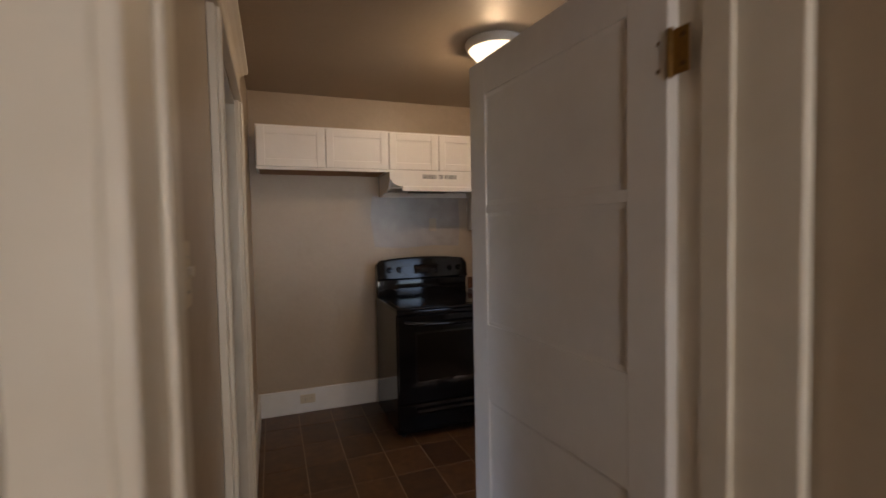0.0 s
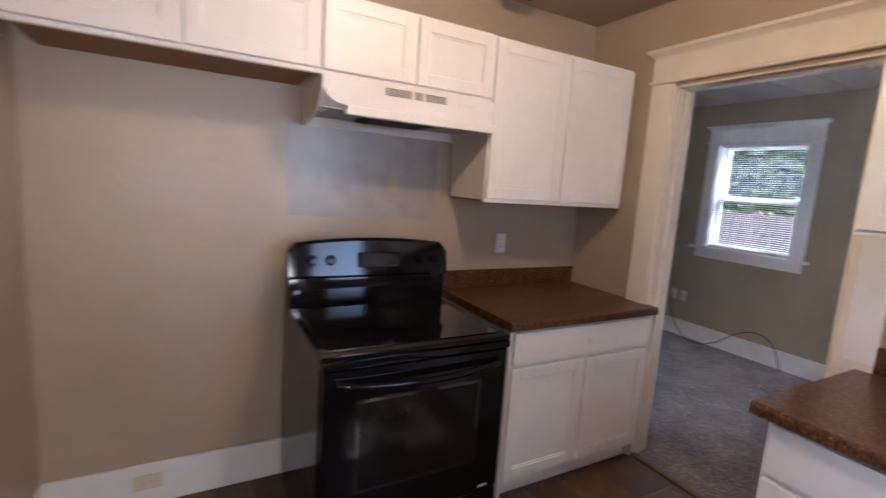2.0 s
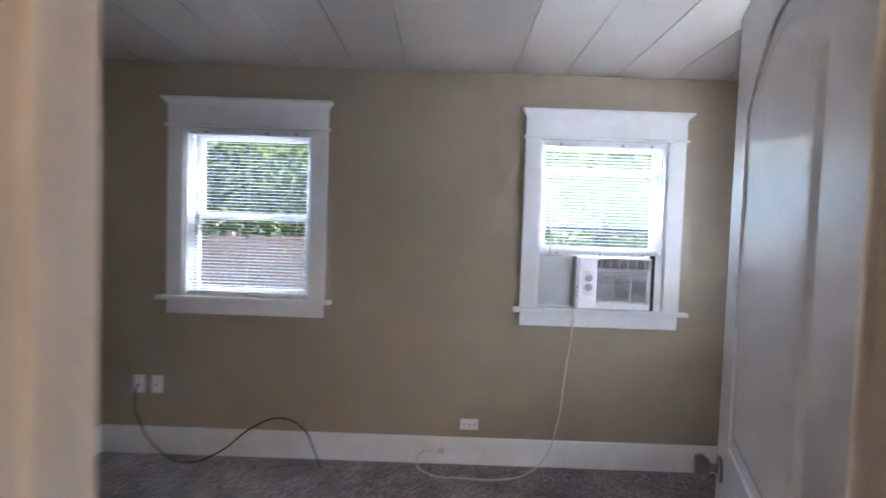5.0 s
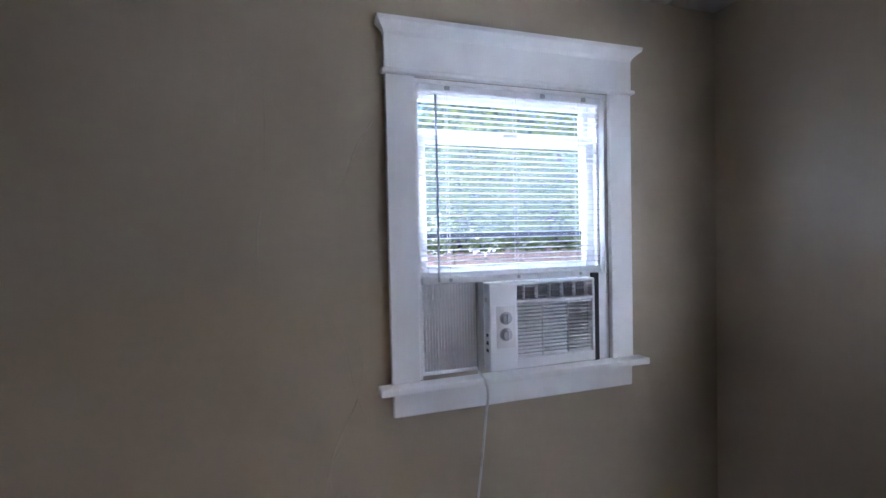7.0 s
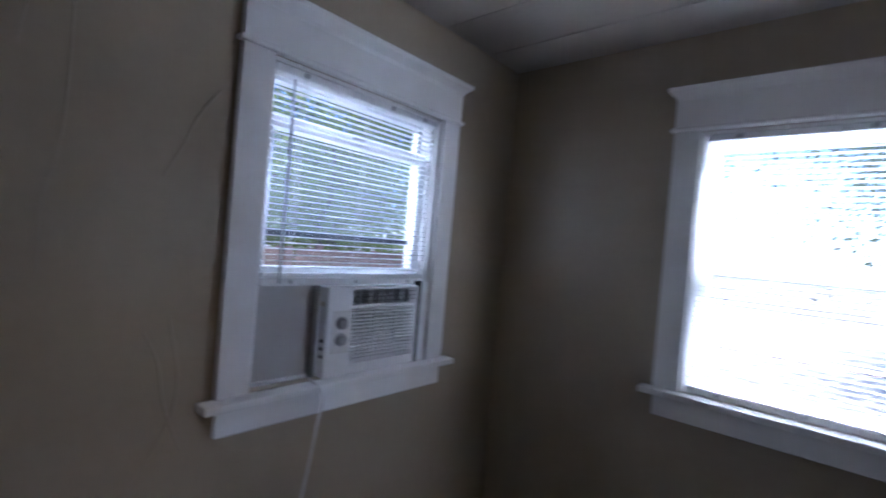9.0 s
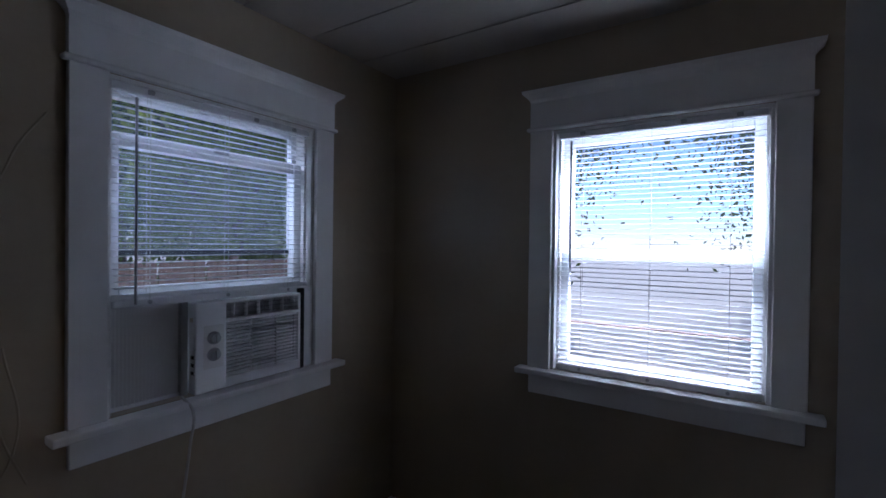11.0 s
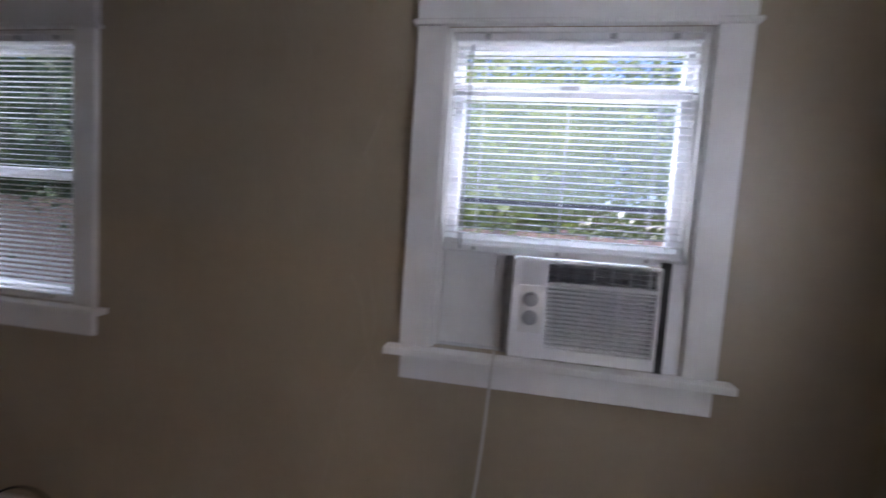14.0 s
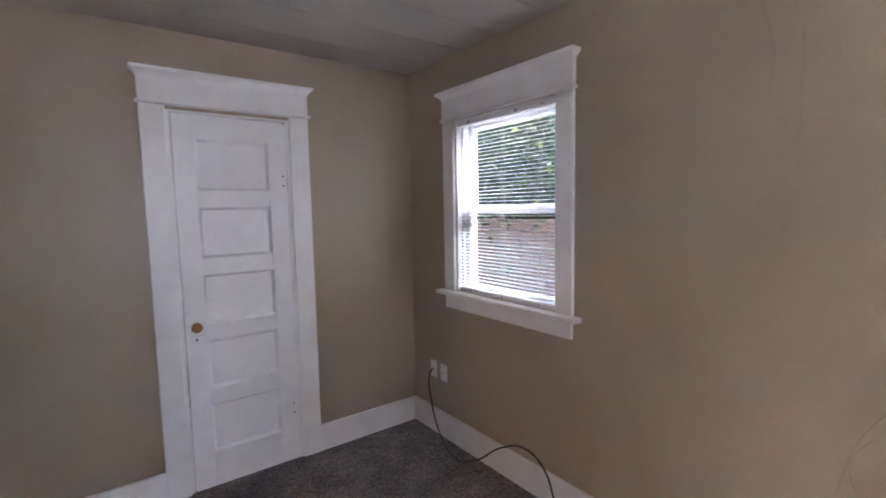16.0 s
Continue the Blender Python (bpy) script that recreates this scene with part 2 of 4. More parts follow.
def leaf_mat(name, colour):
    m = mat(name, colour, 0.5, vary=0.4, grain=2, spec=0.3)
    n, l = m.node_tree.nodes, m.node_tree.links
    b = n["Principled BSDF"]
    tr = n.new("ShaderNodeBsdfTranslucent")
    tr.inputs["Color"].default_value = (colour[0] * 2.2, colour[1] * 1.9, colour[2], 1)
    mx = n.new("ShaderNodeMixShader")
    mx.inputs["Fac"].default_value = 0.45
    l.new(b.outputs["BSDF"], mx.inputs[1])
    l.new(tr.outputs["BSDF"], mx.inputs[2])
    l.new(mx.outputs["Shader"], n["Material Output"].inputs["Surface"])
    return m


M_LEAF = leaf_mat("green_leaf", (0.12, 0.17, 0.055))
# darker leaf copy: the shade of backlit crowns is put into the colour
M_LEAF_SHADE = leaf_mat("shaded_green_leaf", (0.032, 0.055, 0.03))
# paler leaf copy with sunlight put into the colour; not used
M_LEAF3 = leaf_mat("pale_sunlit_leaf", (0.30, 0.36, 0.2))
M_PATCH = mat("greasy_grey_paint", (0.40, 0.355, 0.32), 0.30, vary=0.08, grain=12, bump=0.2, bump_scale=30, stain=0.16, stain_scale=7, swell=0.2)
M_SIDING = mat("pale_house_siding", (0.72, 0.71, 0.69), 0.7, vary=0.04, stain=0.06)
M_ROOF = mat("brown_shingle", (0.16, 0.12, 0.10), 0.9, vary=0.2, grain=20, bump=0.4)

# ---- mesh helpers ----


def box(bm, x0, x1, y0, y1, z0, z1, bevel=0.0, seg=1):
    r = bmesh.ops.create_cube(bm, size=1)
    vs = r["verts"]
    for v in vs:
        v.co = Vector((x0 if v.co.x < 0 else x1, y0 if v.co.y < 0 else y1, z0 if v.co.z < 0 else z1))
    if bevel > 0:
        es = list({e for v in vs for e in v.link_edges})
        bmesh.ops.bevel(bm, geom=es, offset=bevel, segments=seg, affect="EDGES", profile=0.6)
    return bm


def cyl(bm, p, axis, r, length, seg=20, r2=None):
    """A cylinder or cone from p along an axis vector."""
    d = Vector(axis).normalized()
    q = d.to_track_quat("Z", "Y").to_matrix().to_4x4()
    m = Matrix.Translation(Vector(p) + d * length / 2) @ q
    bmesh.ops.create_cone(bm, cap_ends=True, segments=seg, radius1=r, radius2=r if r2 is None else r2, depth=length, matrix=m)
    return bm


def lathe(bm, prof, p, axis=(0, 0, 1), seg=32):
    """Turns a profile of (radius, height) pairs round an axis through p."""
    q = Vector(axis).normalized().to_track_quat("Z", "Y").to_matrix().to_4x4()
    m = Matrix.Translation(p) @ q
    rings = []
    for r, h in prof:
        if r < 1e-5:
            rings.append([bm.verts.new(m @ Vector((0, 0, h)))])
        else:
            rings.append([bm.verts.new(m @ Vector((r * math.cos(2 * math.pi * i / seg), r * math.sin(2 * math.pi * i / seg), h))) for i in range(seg)])
    for a, b in zip(rings, rings[1:]):
        for i in range(seg):
            j = (i + 1) % seg
            f = [a[i % len(a)], a[j % len(a)], b[j % len(b)], b[i % len(b)]]
            f = list(dict.fromkeys(f))
            if len(f) >= 3:
                bm.faces.new(f)
    return bm


def prism(bm, pts, axis, a0, a1):
    """Sweeps a closed outline along an axis ('x','y','z'); the outline is in the other two axes, in order."""
    def at(p, a):
        return {"x": (a, p[0], p[1]), "y": (p[0], a, p[1]), "z": (p[0], p[1], a)}[axis]
    va = [bm.verts.new(at(p, a0)) for p in pts]
    vb = [bm.verts.new(at(p, a1)) for p in pts]
    k = len(pts)
    bm.faces.new(va[::-1])
    bm.faces.new(vb)
    for i in range(k):
        bm.faces.new((va[i], va[(i + 1) % k], vb[(i + 1) % k], vb[i]))
    return bm


def mesh_of(name, bm, material, smooth=False):
    bmesh.ops.recalc_face_normals(bm, faces=bm.faces)
    me = bpy.data.meshes.new(name)
    bm.to_mesh(me)
    bm.free()
    me.materials.append(material)
    if smooth:
        for p in me.polygons:
            p.use_smooth = True
        me.set_sharp_from_angle(angle=radians(35))
    return me


def part(name, bm, material, parent=None, label="", smooth=False):
    """Links a bmesh as one mesh object, under a thing or a part."""
    ob = new(name, mesh_of(name, bm, material, smooth))
    if parent is not None:
        ob.parent = parent
    if label:
        tagged(ob, label)
    return ob


def thing(name, label, category, group="", kind="", at=(0, 0, 0), rz=0.0):
    ob = new(name)
    ob.empty_display_size = 0.1
    ob.matrix_world = pose(*at, 0, 0, rz)
    return tagged(ob, label, category, group, kind)


def B():
    return bmesh.new()


def bx(*a, **k):
    return box(B(), *a, **k)


def piece(name, mesh, parent, x=0, y=0, z=0, rx=0, ry=0, rz=0):
    ob = new(name, mesh)
    ob.parent = parent
    ob.matrix_local = pose(x, y, z, rx, ry, rz)
    return ob


def tube(name, points, r, material, parent=None, res=8):
    """A smooth cable through points, as a mesh-like curve."""
    cu = bpy.data.curves.new(name, "CURVE")
    cu.dimensions, cu.bevel_depth, cu.bevel_resolution, cu.resolution_u = "3D", r, 3, res
    sp = cu.splines.new("BEZIER")
    sp.bezier_points.add(len(points) - 1)
    for bp, p in zip(sp.bezier_points, points):
        bp.co = p
        bp.handle_left_type = bp.handle_right_type = "AUTO"
    cu.materials.append(material)
    ob = new(name, cu)
    if parent is not None:
        ob.parent = parent
    return ob


def wall(name, axis, f0, f1, a0, a1, z0, z1, material, label, holes=()):
    """A wall across an axis, from face f0 to f1, running a0..a1, with openings (b0, b1, za, zb) cut through."""
    bm = B()

    def blk(p0, p1, q0, q1):
        if p1 - p0 > 1e-4 and q1 - q0 > 1e-4:
            if axis == "x":
                box(bm, f0, f1, p0, p1, q0, q1)
            else:
                box(bm, p0, p1, f0, f1, q0, q1)
    cur = a0
    for b0, b1, za, zb in sorted(holes):
        blk(cur, b0, z0, z1)
        blk(b0, b1, z0, za)
        blk(b0, b1, zb, z1)
        cur = b1
    blk(cur, a1, z0, z1)
    bmesh.ops.remove_doubles(bm, verts=bm.verts, dist=1e-4)
    return tagged(part(name, bm, material), label, "wall", kind="structure")

# ---- plan ----
KW, KE, KN, KS, KZ = 0.65, 3.435, 4.18, 1.085, 2.53       # kitchen faces and ceiling
RW, RE, RN, RS, RZ = 3.565, 5.97, 5.345, 1.23, 2.485       # bedroom
LW, LE, LN, LS, LZ = -4.1, 0.53, 6.32, 0.9, 2.6          # living room
ED0, ED1, EDZ = 2.735, 3.563, 2.082                      # doorway kitchen to bedroom
WD0, WD1, WDZ = 1.86, 2.70, 2.04                         # doorway kitchen to living room
SD0, SD1, SDZ = 0.66, 1.60, 2.06                        # doorway hall to kitchen
WZ0, WZ1, WH = 1.03, 2.086, 0.398                       # bedroom windows
W1C, W2C, W3C = 4.43, 2.198, 4.665

# walls
wall("wall_kitchen_north", "y", KN, KN + 0.14, KW - 0.12, KE + 0.14, 0, KZ, M_WALL, "beige satin-painted plaster kitchen wall")
bm = B()
_rnd = random.Random(21)
_pts = [(1.60, 1.31), (1.85, 1.295), (2.12, 1.31), (2.36, 1.30), (2.37, 1.5), (2.36, 1.72), (2.1, 1.735), (1.85, 1.73), (1.585, 1.735), (1.57, 1.55)]
prism(bm, _pts, "y", KN - 0.0015, KN + 0.001)
part("repainted_patch", bm, M_PATCH, bpy.data.objects["wall_kitchen_north"], "greyer glossy repainted patch behind the stove")
wall("wall_kitchen_west", "x", KW - 0.12, KW, KS - 0.19, KN, 0, KZ, M_WALL, "beige satin-painted kitchen wall with an open doorway", [(WD0, WD1, 0, WDZ)])
wall("wall_kitchen_south", "y", KS - 0.20, KS, KW, KE + 0.14, 0, KZ, M_WALL, "beige painted wall with the entry doorway", [(SD0, SD1, 0, SDZ), (2.05, 2.85, 1.1, 2.05)])
wall("wall_kitchen_east", "x", KE, RW, KS, KN, 0, KZ, M_WALL, "beige painted wall with the doorway into the bedroom", [(ED0, ED1, 0, EDZ)])
wall("wall_bedroom_west_upper", "x", KE, RW, KN + 0.14, RN, 0, KZ, M_WALL_ROOM, "greige painted bedroom wall")
HOLE_E = [(W2C - WH, W2C + WH, WZ0, WZ1), (W1C - WH, W1C + WH, WZ0, WZ1)]
wall("wall_bedroom_east", "x", RE, RE + 0.16, RS - 0.16, RN + 0.16, 0, KZ, M_WALL_ROOM, "greige painted plaster wall with two windows", HOLE_E)
wall("wall_bedroom_south", "y", RS - 0.16, RS, RW, RE, 0, KZ, M_WALL_ROOM, "greige painted plaster wall with one window", [(W3C - WH, W3C + WH, WZ0, WZ1)])
CD0, CD1, CDZ = 4.485, 5.115, 2.085
wall("wall_bedroom_north", "y", RN, RN + 0.14, RW, RE, 0, KZ, M_WALL_ROOM, "greige painted plaster wall with a closet door", [(CD0, CD1, 0, CDZ)])
part("closet_back", bx(CD0 - 0.1, CD1 + 0.1, RN + 0.3, RN + 0.34, 0, 2.3), M_WALL_ROOM).parent = bpy.data.objects["wall_bedroom_north"]
LWIN0, LWIN1, LWZ0, LWZ1 = -1.60, -0.79, 1.48, 2.17
wall("wall_living_north", "y", LN, LN + 0.15, LW, LE, 0, LZ, M_WALL_ROOM, "grey-beige painted living room wall with a small high window", [(LWIN0, LWIN1, LWZ0, LWZ1)])
wall("wall_living_west", "x", LW - 0.15, LW, LS, LN, 0, LZ, M_WALL_ROOM, "grey-beige painted living room wall", [(2.3, 4.1, 0.8, 2.1)])
wall("wall_living_south", "y", LS - 0.15, LS, LW, LE, 0, LZ, M_WALL_ROOM, "grey-beige painted living room wall")
wall("wall_living_east", "x", LE - 0.004, LE + 0.0, KN, LN, 0, LZ, M_WALL_ROOM, "grey-beige painted living room wall")
wall("wall_hall_west", "x", 0.44, 0.575, -2.0, KS - 0.20, 0, KZ, M_WALL, "patched beige painted hall wall")
wall("wall_hall_east", "x", 1.62, 1.75, -2.0, KS - 0.20, 0, KZ, M_WALL, "beige painted hall wall")
# this opening is assumed, never seen; it lets the added hall lamp in
wall("wall_hall_south", "y", -2.14, -2.0, 0.44, 1.75, 0, KZ, M_WALL, "beige painted hall wall", [(0.8, 1.5, 1.0, 2.0)])


def ceiling(name, x0, x1, y0, y1, z, material, label, pitch=0.0, length=1.22, shift=0.0):
    bm = B()
    if pitch:
        box(bm, x0, x1, y0, y1, z + 0.012, z + 0.08)
        rnd = random.Random(4)
        y, i = y0 - shift, 0
        while y < y1 - 0.02:
            x = x0 - (i % 2) * length / 2
            while x < x1:
                a, b = max(x, x0) + 0.0012, min(x + length, x1) - 0.0012
                if b - a > 0.02:
                    d = rnd.uniform(-0.0012, 0.0012)
                    box(bm, a, b, max(y, y0) + 0.003, min(y + pitch, y1) - 0.003, z + d, z + 0.0125)
                x += length
            y += pitch
            i += 1
    else:
        box(bm, x0, x1, y0, y1, z, z + 0.08)
    return tagged(part(name, bm, material), label, "ceiling", kind="structure")


ceiling("ceiling_kitchen", KW, KE, KS, KN, KZ, M_CEIL_K, "tan painted plaster kitchen ceiling")
ceiling("ceiling_bedroom", RW, RE, RS, RN, RZ, M_CEIL_R, "off-white ceiling of tongue-and-groove fibre tiles", 0.325, 2.44, 0.055)
ceiling("ceiling_living_room", LW, LE, LS, LN, LZ, M_CEIL, "white textured ceiling tiles in the living room", 0.30, 0.6)
ceiling("ceiling_hall", 0.44, 1.75, -2.1, KS - 0.20, KZ, M_CEIL_K, "tan painted hall ceiling")

tagged(part("floor_bedroom", bx(KE + 0.02, RE, RS, RN, -0.1, 0.008), M_CARPET), "grey-brown cut-pile carpet in the bedroom", "carpet", kind="structure")
tagged(part("floor_living_room", bx(LW, KW - 0.06, LS, LN, -0.1, 0.008), M_CARPET_DARKENED), "cut-pile carpet in the living room, darkened in colour as if less lit", "carpet", kind="structure")
floor_k = tagged(part("floor_kitchen", bx(KW - 0.06, KE + 0.02, KS - 0.20, KN, -0.1, -0.003), M_GROUT), "brown stone-look tile kitchen floor", "floor", kind="structure")
tagged(part("floor_hall", bx(0.44, 1.75, -2.1, KS - 0.20, -0.1, 0.0), M_GROUT), "dark hall floor", "floor", kind="structure")
tagged(part("threshold_trim", bx(KE + 0.005, KE + 0.04, ED0, ED1, -0.01, 0.014, bevel=0.004), M_BRONZE), "dark metal carpet edge strip in the doorway", "trim", kind="structure")


def baseboard(name, pts, h, material=M_TRIM):
    """Straight boards; each is (axis, face, side, a0, a1): side +1 stands proud towards plus."""
    ob = tagged(new(name), "white painted wooden baseboard along the wall", "baseboard", kind="structure")
    for axis, f, s, a0, a1 in pts:
        bm = B()
        g0, g1 = sorted((f, f + s * 0.02))
        k0, k1 = sorted((f, f + s * 0.034))
        if axis == "x":
            box(bm, g0, g1, a0, a1, 0, h, bevel=0.004)
        else:
            box(bm, a0, a1, g0, g1, 0, h, bevel=0.004)
        part("board", bm, material, ob)
    return ob


baseboard("baseboard_kitchen", [("y", KN, -1, KW, 1.9), ("x", KW, 1, WD1 + 0.12, KN - 0.021), ("x", KW, 1, KS, WD0 - 0.12)], 0.19)
baseboard("baseboard_bedroom", [("x", RE, -1, RS, RN), ("y", RN, -1, RW, CD0 - 0.115), ("y", RN, -1, CD1 + 0.115, RE - 0.021), ("y", RS, 1, RW, RE - 0.021), ("x", RW, 1, RS + 0.021, ED0 - 0.12), ("x", RW, 1, ED1 + 0.12, RN - 0.021)], 0.178)
baseboard("baseboard_living_room", [("y", LN, -1, LW, -2.6)], 0.15)

# ---- door casings and windows: local x to the viewer's right, y out through the wall, z up ----


def head_trim(parent, half, z, material, crown=0.025, proud=0.062):
    """Fillet, flat head board and flared crown above an opening."""
    part("fillet", bx(-half - 0.014, half + 0.014, -0.034, 0, z, z + 0.016, bevel=0.004), material, parent)
    part("head_board", bx(-half, half, -0.023, 0, z + 0.016, z + 0.128), material, parent)
    bm = B()
    z0 = z + 0.128
    lo = [(-half, -0.023), (half, -0.023), (half, 0), (-half, 0)]
    steps = [(0, 0.0), (0.012, 0.004), (0.026, 0.016), (0.034, 0.026), (0.048, 0.028)]
    rings = []
    for dz, o in steps:
        o2 = o * (proud - 0.023) / 0.028
        rings.append([bm.verts.new((x + (-o if x < 0 else o), y - (o2 if y < -0.01 else 0), z0 + dz)) for x, y in lo])
    for a, b in zip(rings, rings[1:]):
        for i in range(4):
            bm.faces.new((a[i], a[(i + 1) % 4], b[(i + 1) % 4], b[i]))
    bm.faces.new(rings[-1])
    bm.faces.new(rings[0][::-1])
    part("crown", bm, material, parent)


def casing(name, at, rz, half, z1, depth, material, label, cw=0.115, back=True, moulded=False):
    """A trimmed doorway: side casings, head with crown, jamb lining and stops."""
    ob = tagged(new(name), label, "door frame", kind="structure")
    ob.matrix_world = pose(*at, 0, 0, rz)
    for s in (-1, 1):
        a, b = sorted((s * half, s * (half + cw)))
        bm = bx(a, b, -0.022, 0, 0, z1 + 0.02, bevel=0.003)
        if moulded:
            c = s * (half + cw * 0.3)
            box(bm, c - 0.008, c + 0.008, -0.031, -0.021, 0, z1 + 0.02, bevel=0.003)
            c = s * (half + cw * 0.72)
            box(bm, c - 0.014, c + 0.014, -0.034, -0.021, 0, z1 + 0.02, bevel=0.004)
        part("side_casing", bm, material, ob)
        a, b = sorted((s * half, s * (half - 0.018)))
        part("jamb", bx(a, b, -0.004, depth + 0.004, 0, z1), material, ob)
        a, b = sorted((s * (half - 0.018), s * (half - 0.03)))
        part("stop", bx(a, b, depth * 0.36, depth * 0.62, 0, z1 - 0.018, bevel=0.002), material, ob)
        if back:
            a, b = sorted((s * half, s * (half + cw)))
            part("side_casing", bx(a, b, depth, depth + 0.022, 0, z1 + 0.02, bevel=0.003), material, ob)
    part("head_jamb", bx(-half, half, -0.004, depth + 0.004, z1 - 0.005, z1 + 0.004), material, ob)
    part("head_stop", bx(-half + 0.03, half - 0.03, depth * 0.36, depth * 0.62, z1 - 0.017, z1 - 0.005), material, ob)
    head_trim(ob, half + cw, z1 + 0.022, material)
    if back:
        part("head_board", bx(-half - cw, half + cw, depth, depth + 0.022, z1 + 0.02, z1 + 0.16, bevel=0.003), material, ob)
    return ob


casing("door_frame_bedroom", (KE, (ED0 + ED1) / 2, 0), -90, (ED1 - ED0) / 2 + 0.016, EDZ, 0.14, M_TRIM_CREAM, "cream painted wooden doorway casing with a crowned head", cw=0.13, moulded=False)
casing("door_frame_living_room", (KW, (WD0 + WD1) / 2, 0), 90, (WD1 - WD0) / 2, WDZ, 0.12, M_TRIM_CREAM, "cream painted moulded doorway casing with a crowned head", cw=0.115, moulded=True)
casing("door_frame_closet", ((CD0 + CD1) / 2, RN, 0), 0, (CD1 - CD0) / 2, CDZ, 0.14, M_TRIM, "white painted closet door casing with a crowned head", cw=0.115, back=False)

# the lower half of one casing was repainted in brighter white
part("paint_patch", bx((ED1 - ED0) / 2 + 0.045, (ED1 - ED0) / 2 + 0.016 + 0.13, -0.0245, -0.0205, 0.94, 1.43, bevel=0.001), M_TRIM, bpy.data.objects["door_frame_bedroom"], "brighter white repainted patch")

# entry doorway lining and hall-side casing
entry = tagged(new("door_frame_entry"), "cream painted entry doorway lining", "door frame", kind="structure")
for x0, x1 in ((SD0 - 0.004, SD0 + 0.018), (SD1 - 0.018, SD1 + 0.004)):
    part("jamb", bx(x0, x1, KS - 0.225, KS + 0.018, 0, SDZ, bevel=0.003), M_TRIM_CREAM, entry)
part("stop", bx(SD0 + 0.018, SD0 + 0.03, KS - 0.11, KS - 0.045, 0, SDZ - 0.02, bevel=0.003), M_TRIM_CREAM, entry)
part("stop", bx(SD1 - 0.03, SD1 - 0.018, KS - 0.11, KS - 0.045, 0, SDZ - 0.02, bevel=0.003), M_TRIM_CREAM, entry)
part("head_jamb", bx(SD0, SD1, KS - 0.225, KS + 0.018, SDZ - 0.018, SDZ), M_TRIM_CREAM, entry)
part("side_casing", bx(SD0 - 0.085, SD0 - 0.004, KS - 0.224, KS - 0.20, 0, SDZ + 0.1, bevel=0.004), M_TRIM_CREAM, entry)
part("head_casing", bx(SD0 - 0.085, SD1 + 0.08, KS - 0.226, KS - 0.20, SDZ, SDZ + 0.12, bevel=0.004), M_TRIM_CREAM, entry)
part("side_casing", bx(SD1 + 0.004, SD1 + 0.11, KS, KS + 0.02, 0, SDZ + 0.1, bevel=0.004), M_TRIM_CREAM, entry)


def sash(parent, x0, x1, z0, z1, y, material=M_VINYL, rail=0.045, tint=None, thick=0.035, foot=None):
    bm = B()
    box(bm, x0, x0 + rail, y, y + thick, z0, z1, bevel=0.004)
    box(bm, x1 - rail, x1, y, y + thick, z0, z1, bevel=0.004)
    box(bm, x0 + rail, x1 - rail, y + 0.001, y + thick - 0.001, z0, z0 + (foot or rail), bevel=0.002 if foot else 0.004)
    box(bm, x0 + rail, x1 - rail, y + 0.001, y + thick - 0.001, z1 - rail, z1, bevel=0.004)
    s = part("sash_frame", bm, material, parent)
    p = part("pane", bx(x0 + rail, x1 - rail, y + thick / 2 - 0.002, y + thick / 2 + 0.002, z0 + (foot or rail), z1 - rail), tint or M_GLASS, s)
    p.visible_shadow = False
    return s


def window(name, at, rz, label, half=WH, z0=WZ0, z1=WZ1, mid=1.54, raised=None, depth=0.16, stool=True):
    ob = tagged(new(name), label, "window", kind="structure")
    ob.matrix_world = pose(*at, 0, 0, rz)
    cw = 0.102
    for s in (-1, 1):
        a, b = sorted((s * half, s * (half + cw)))
        part("side_casing", bx(a, b, -0.022, 0, z0, z1 + 0.0015, bevel=0.003), M_TRIM, ob)
        a, b = sorted((s * half, s * (half - 0.012)))
        part("jamb", bx(a, b, 0.0, depth, z0, z1), M_TRIM, ob)
        a, b = sorted((s * (half - 0.012), s * (half - 0.024)))
        part("stop", bx(a, b, 0.035, 0.055, z0, z1), M_TRIM, ob)
    part("head_jamb", bx(-half, half, 0.0, depth, z1 - 0.012, z1 + 0.001), M_TRIM, ob)
    head_trim(ob, half + cw, z1 + 0.002, M_TRIM)
    part("window_sill", bx(-half - cw - 0.045, half + cw + 0.045, -0.064, 0.0, z0 - 0.026, z0, bevel=0.006, seg=2), M_TRIM, ob)
    part("inner_sill", bx(-half, half, 0.0, depth + 0.03, z0 - 0.02, z0 - 0.002), M_TRIM, ob)
    part("apron", bx(-half - cw + 0.005, half + cw - 0.005, -0.02, 0, z0 - 0.115, z0 - 0.026, bevel=0.003), M_TRIM, ob)
    w = half - 0.012
    if raised is None and mid is None:
        sash(ob, -w, w, z0, z1 - 0.012, 0.082)
    elif raised is None:
        sash(ob, -w, w, z0, mid + 0.022, 0.062)
        sash(ob, -w, w, mid - 0.022, z1 - 0.012, 0.102)
    else:
        sash(ob, -w, w, raised, raised + 0.545, 0.062, tint=M_GLASS_VEILED)
        u = sash(ob, -w, w, mid - 0.004, z1 - 0.012, 0.102, rail=0.03, tint=M_GLASS_VEILED, foot=0.009)
        # dark strip added over the thin bottom rail to draw it as a dark line
        part("dark_rail_line", bx(-w + 0.03, w - 0.03, 0.098, 0.104, mid - 0.012, mid + 0.006), M_SLOT, u, "dark line along the upper sash's bottom rail")
        part("sash_lock", bx(-0.03, 0.03, 0.052, 0.064, raised + 0.53, raised + 0.552, bevel=0.003), M_GREYPL, u)
    return ob


window("window_1", (RE, W1C, 0), -90, "white double-hung window with a crowned casing and deep sill")
window("window_2", (RE, W2C, 0), -90, "white double-hung window raised over an air conditioner", raised=1.38)
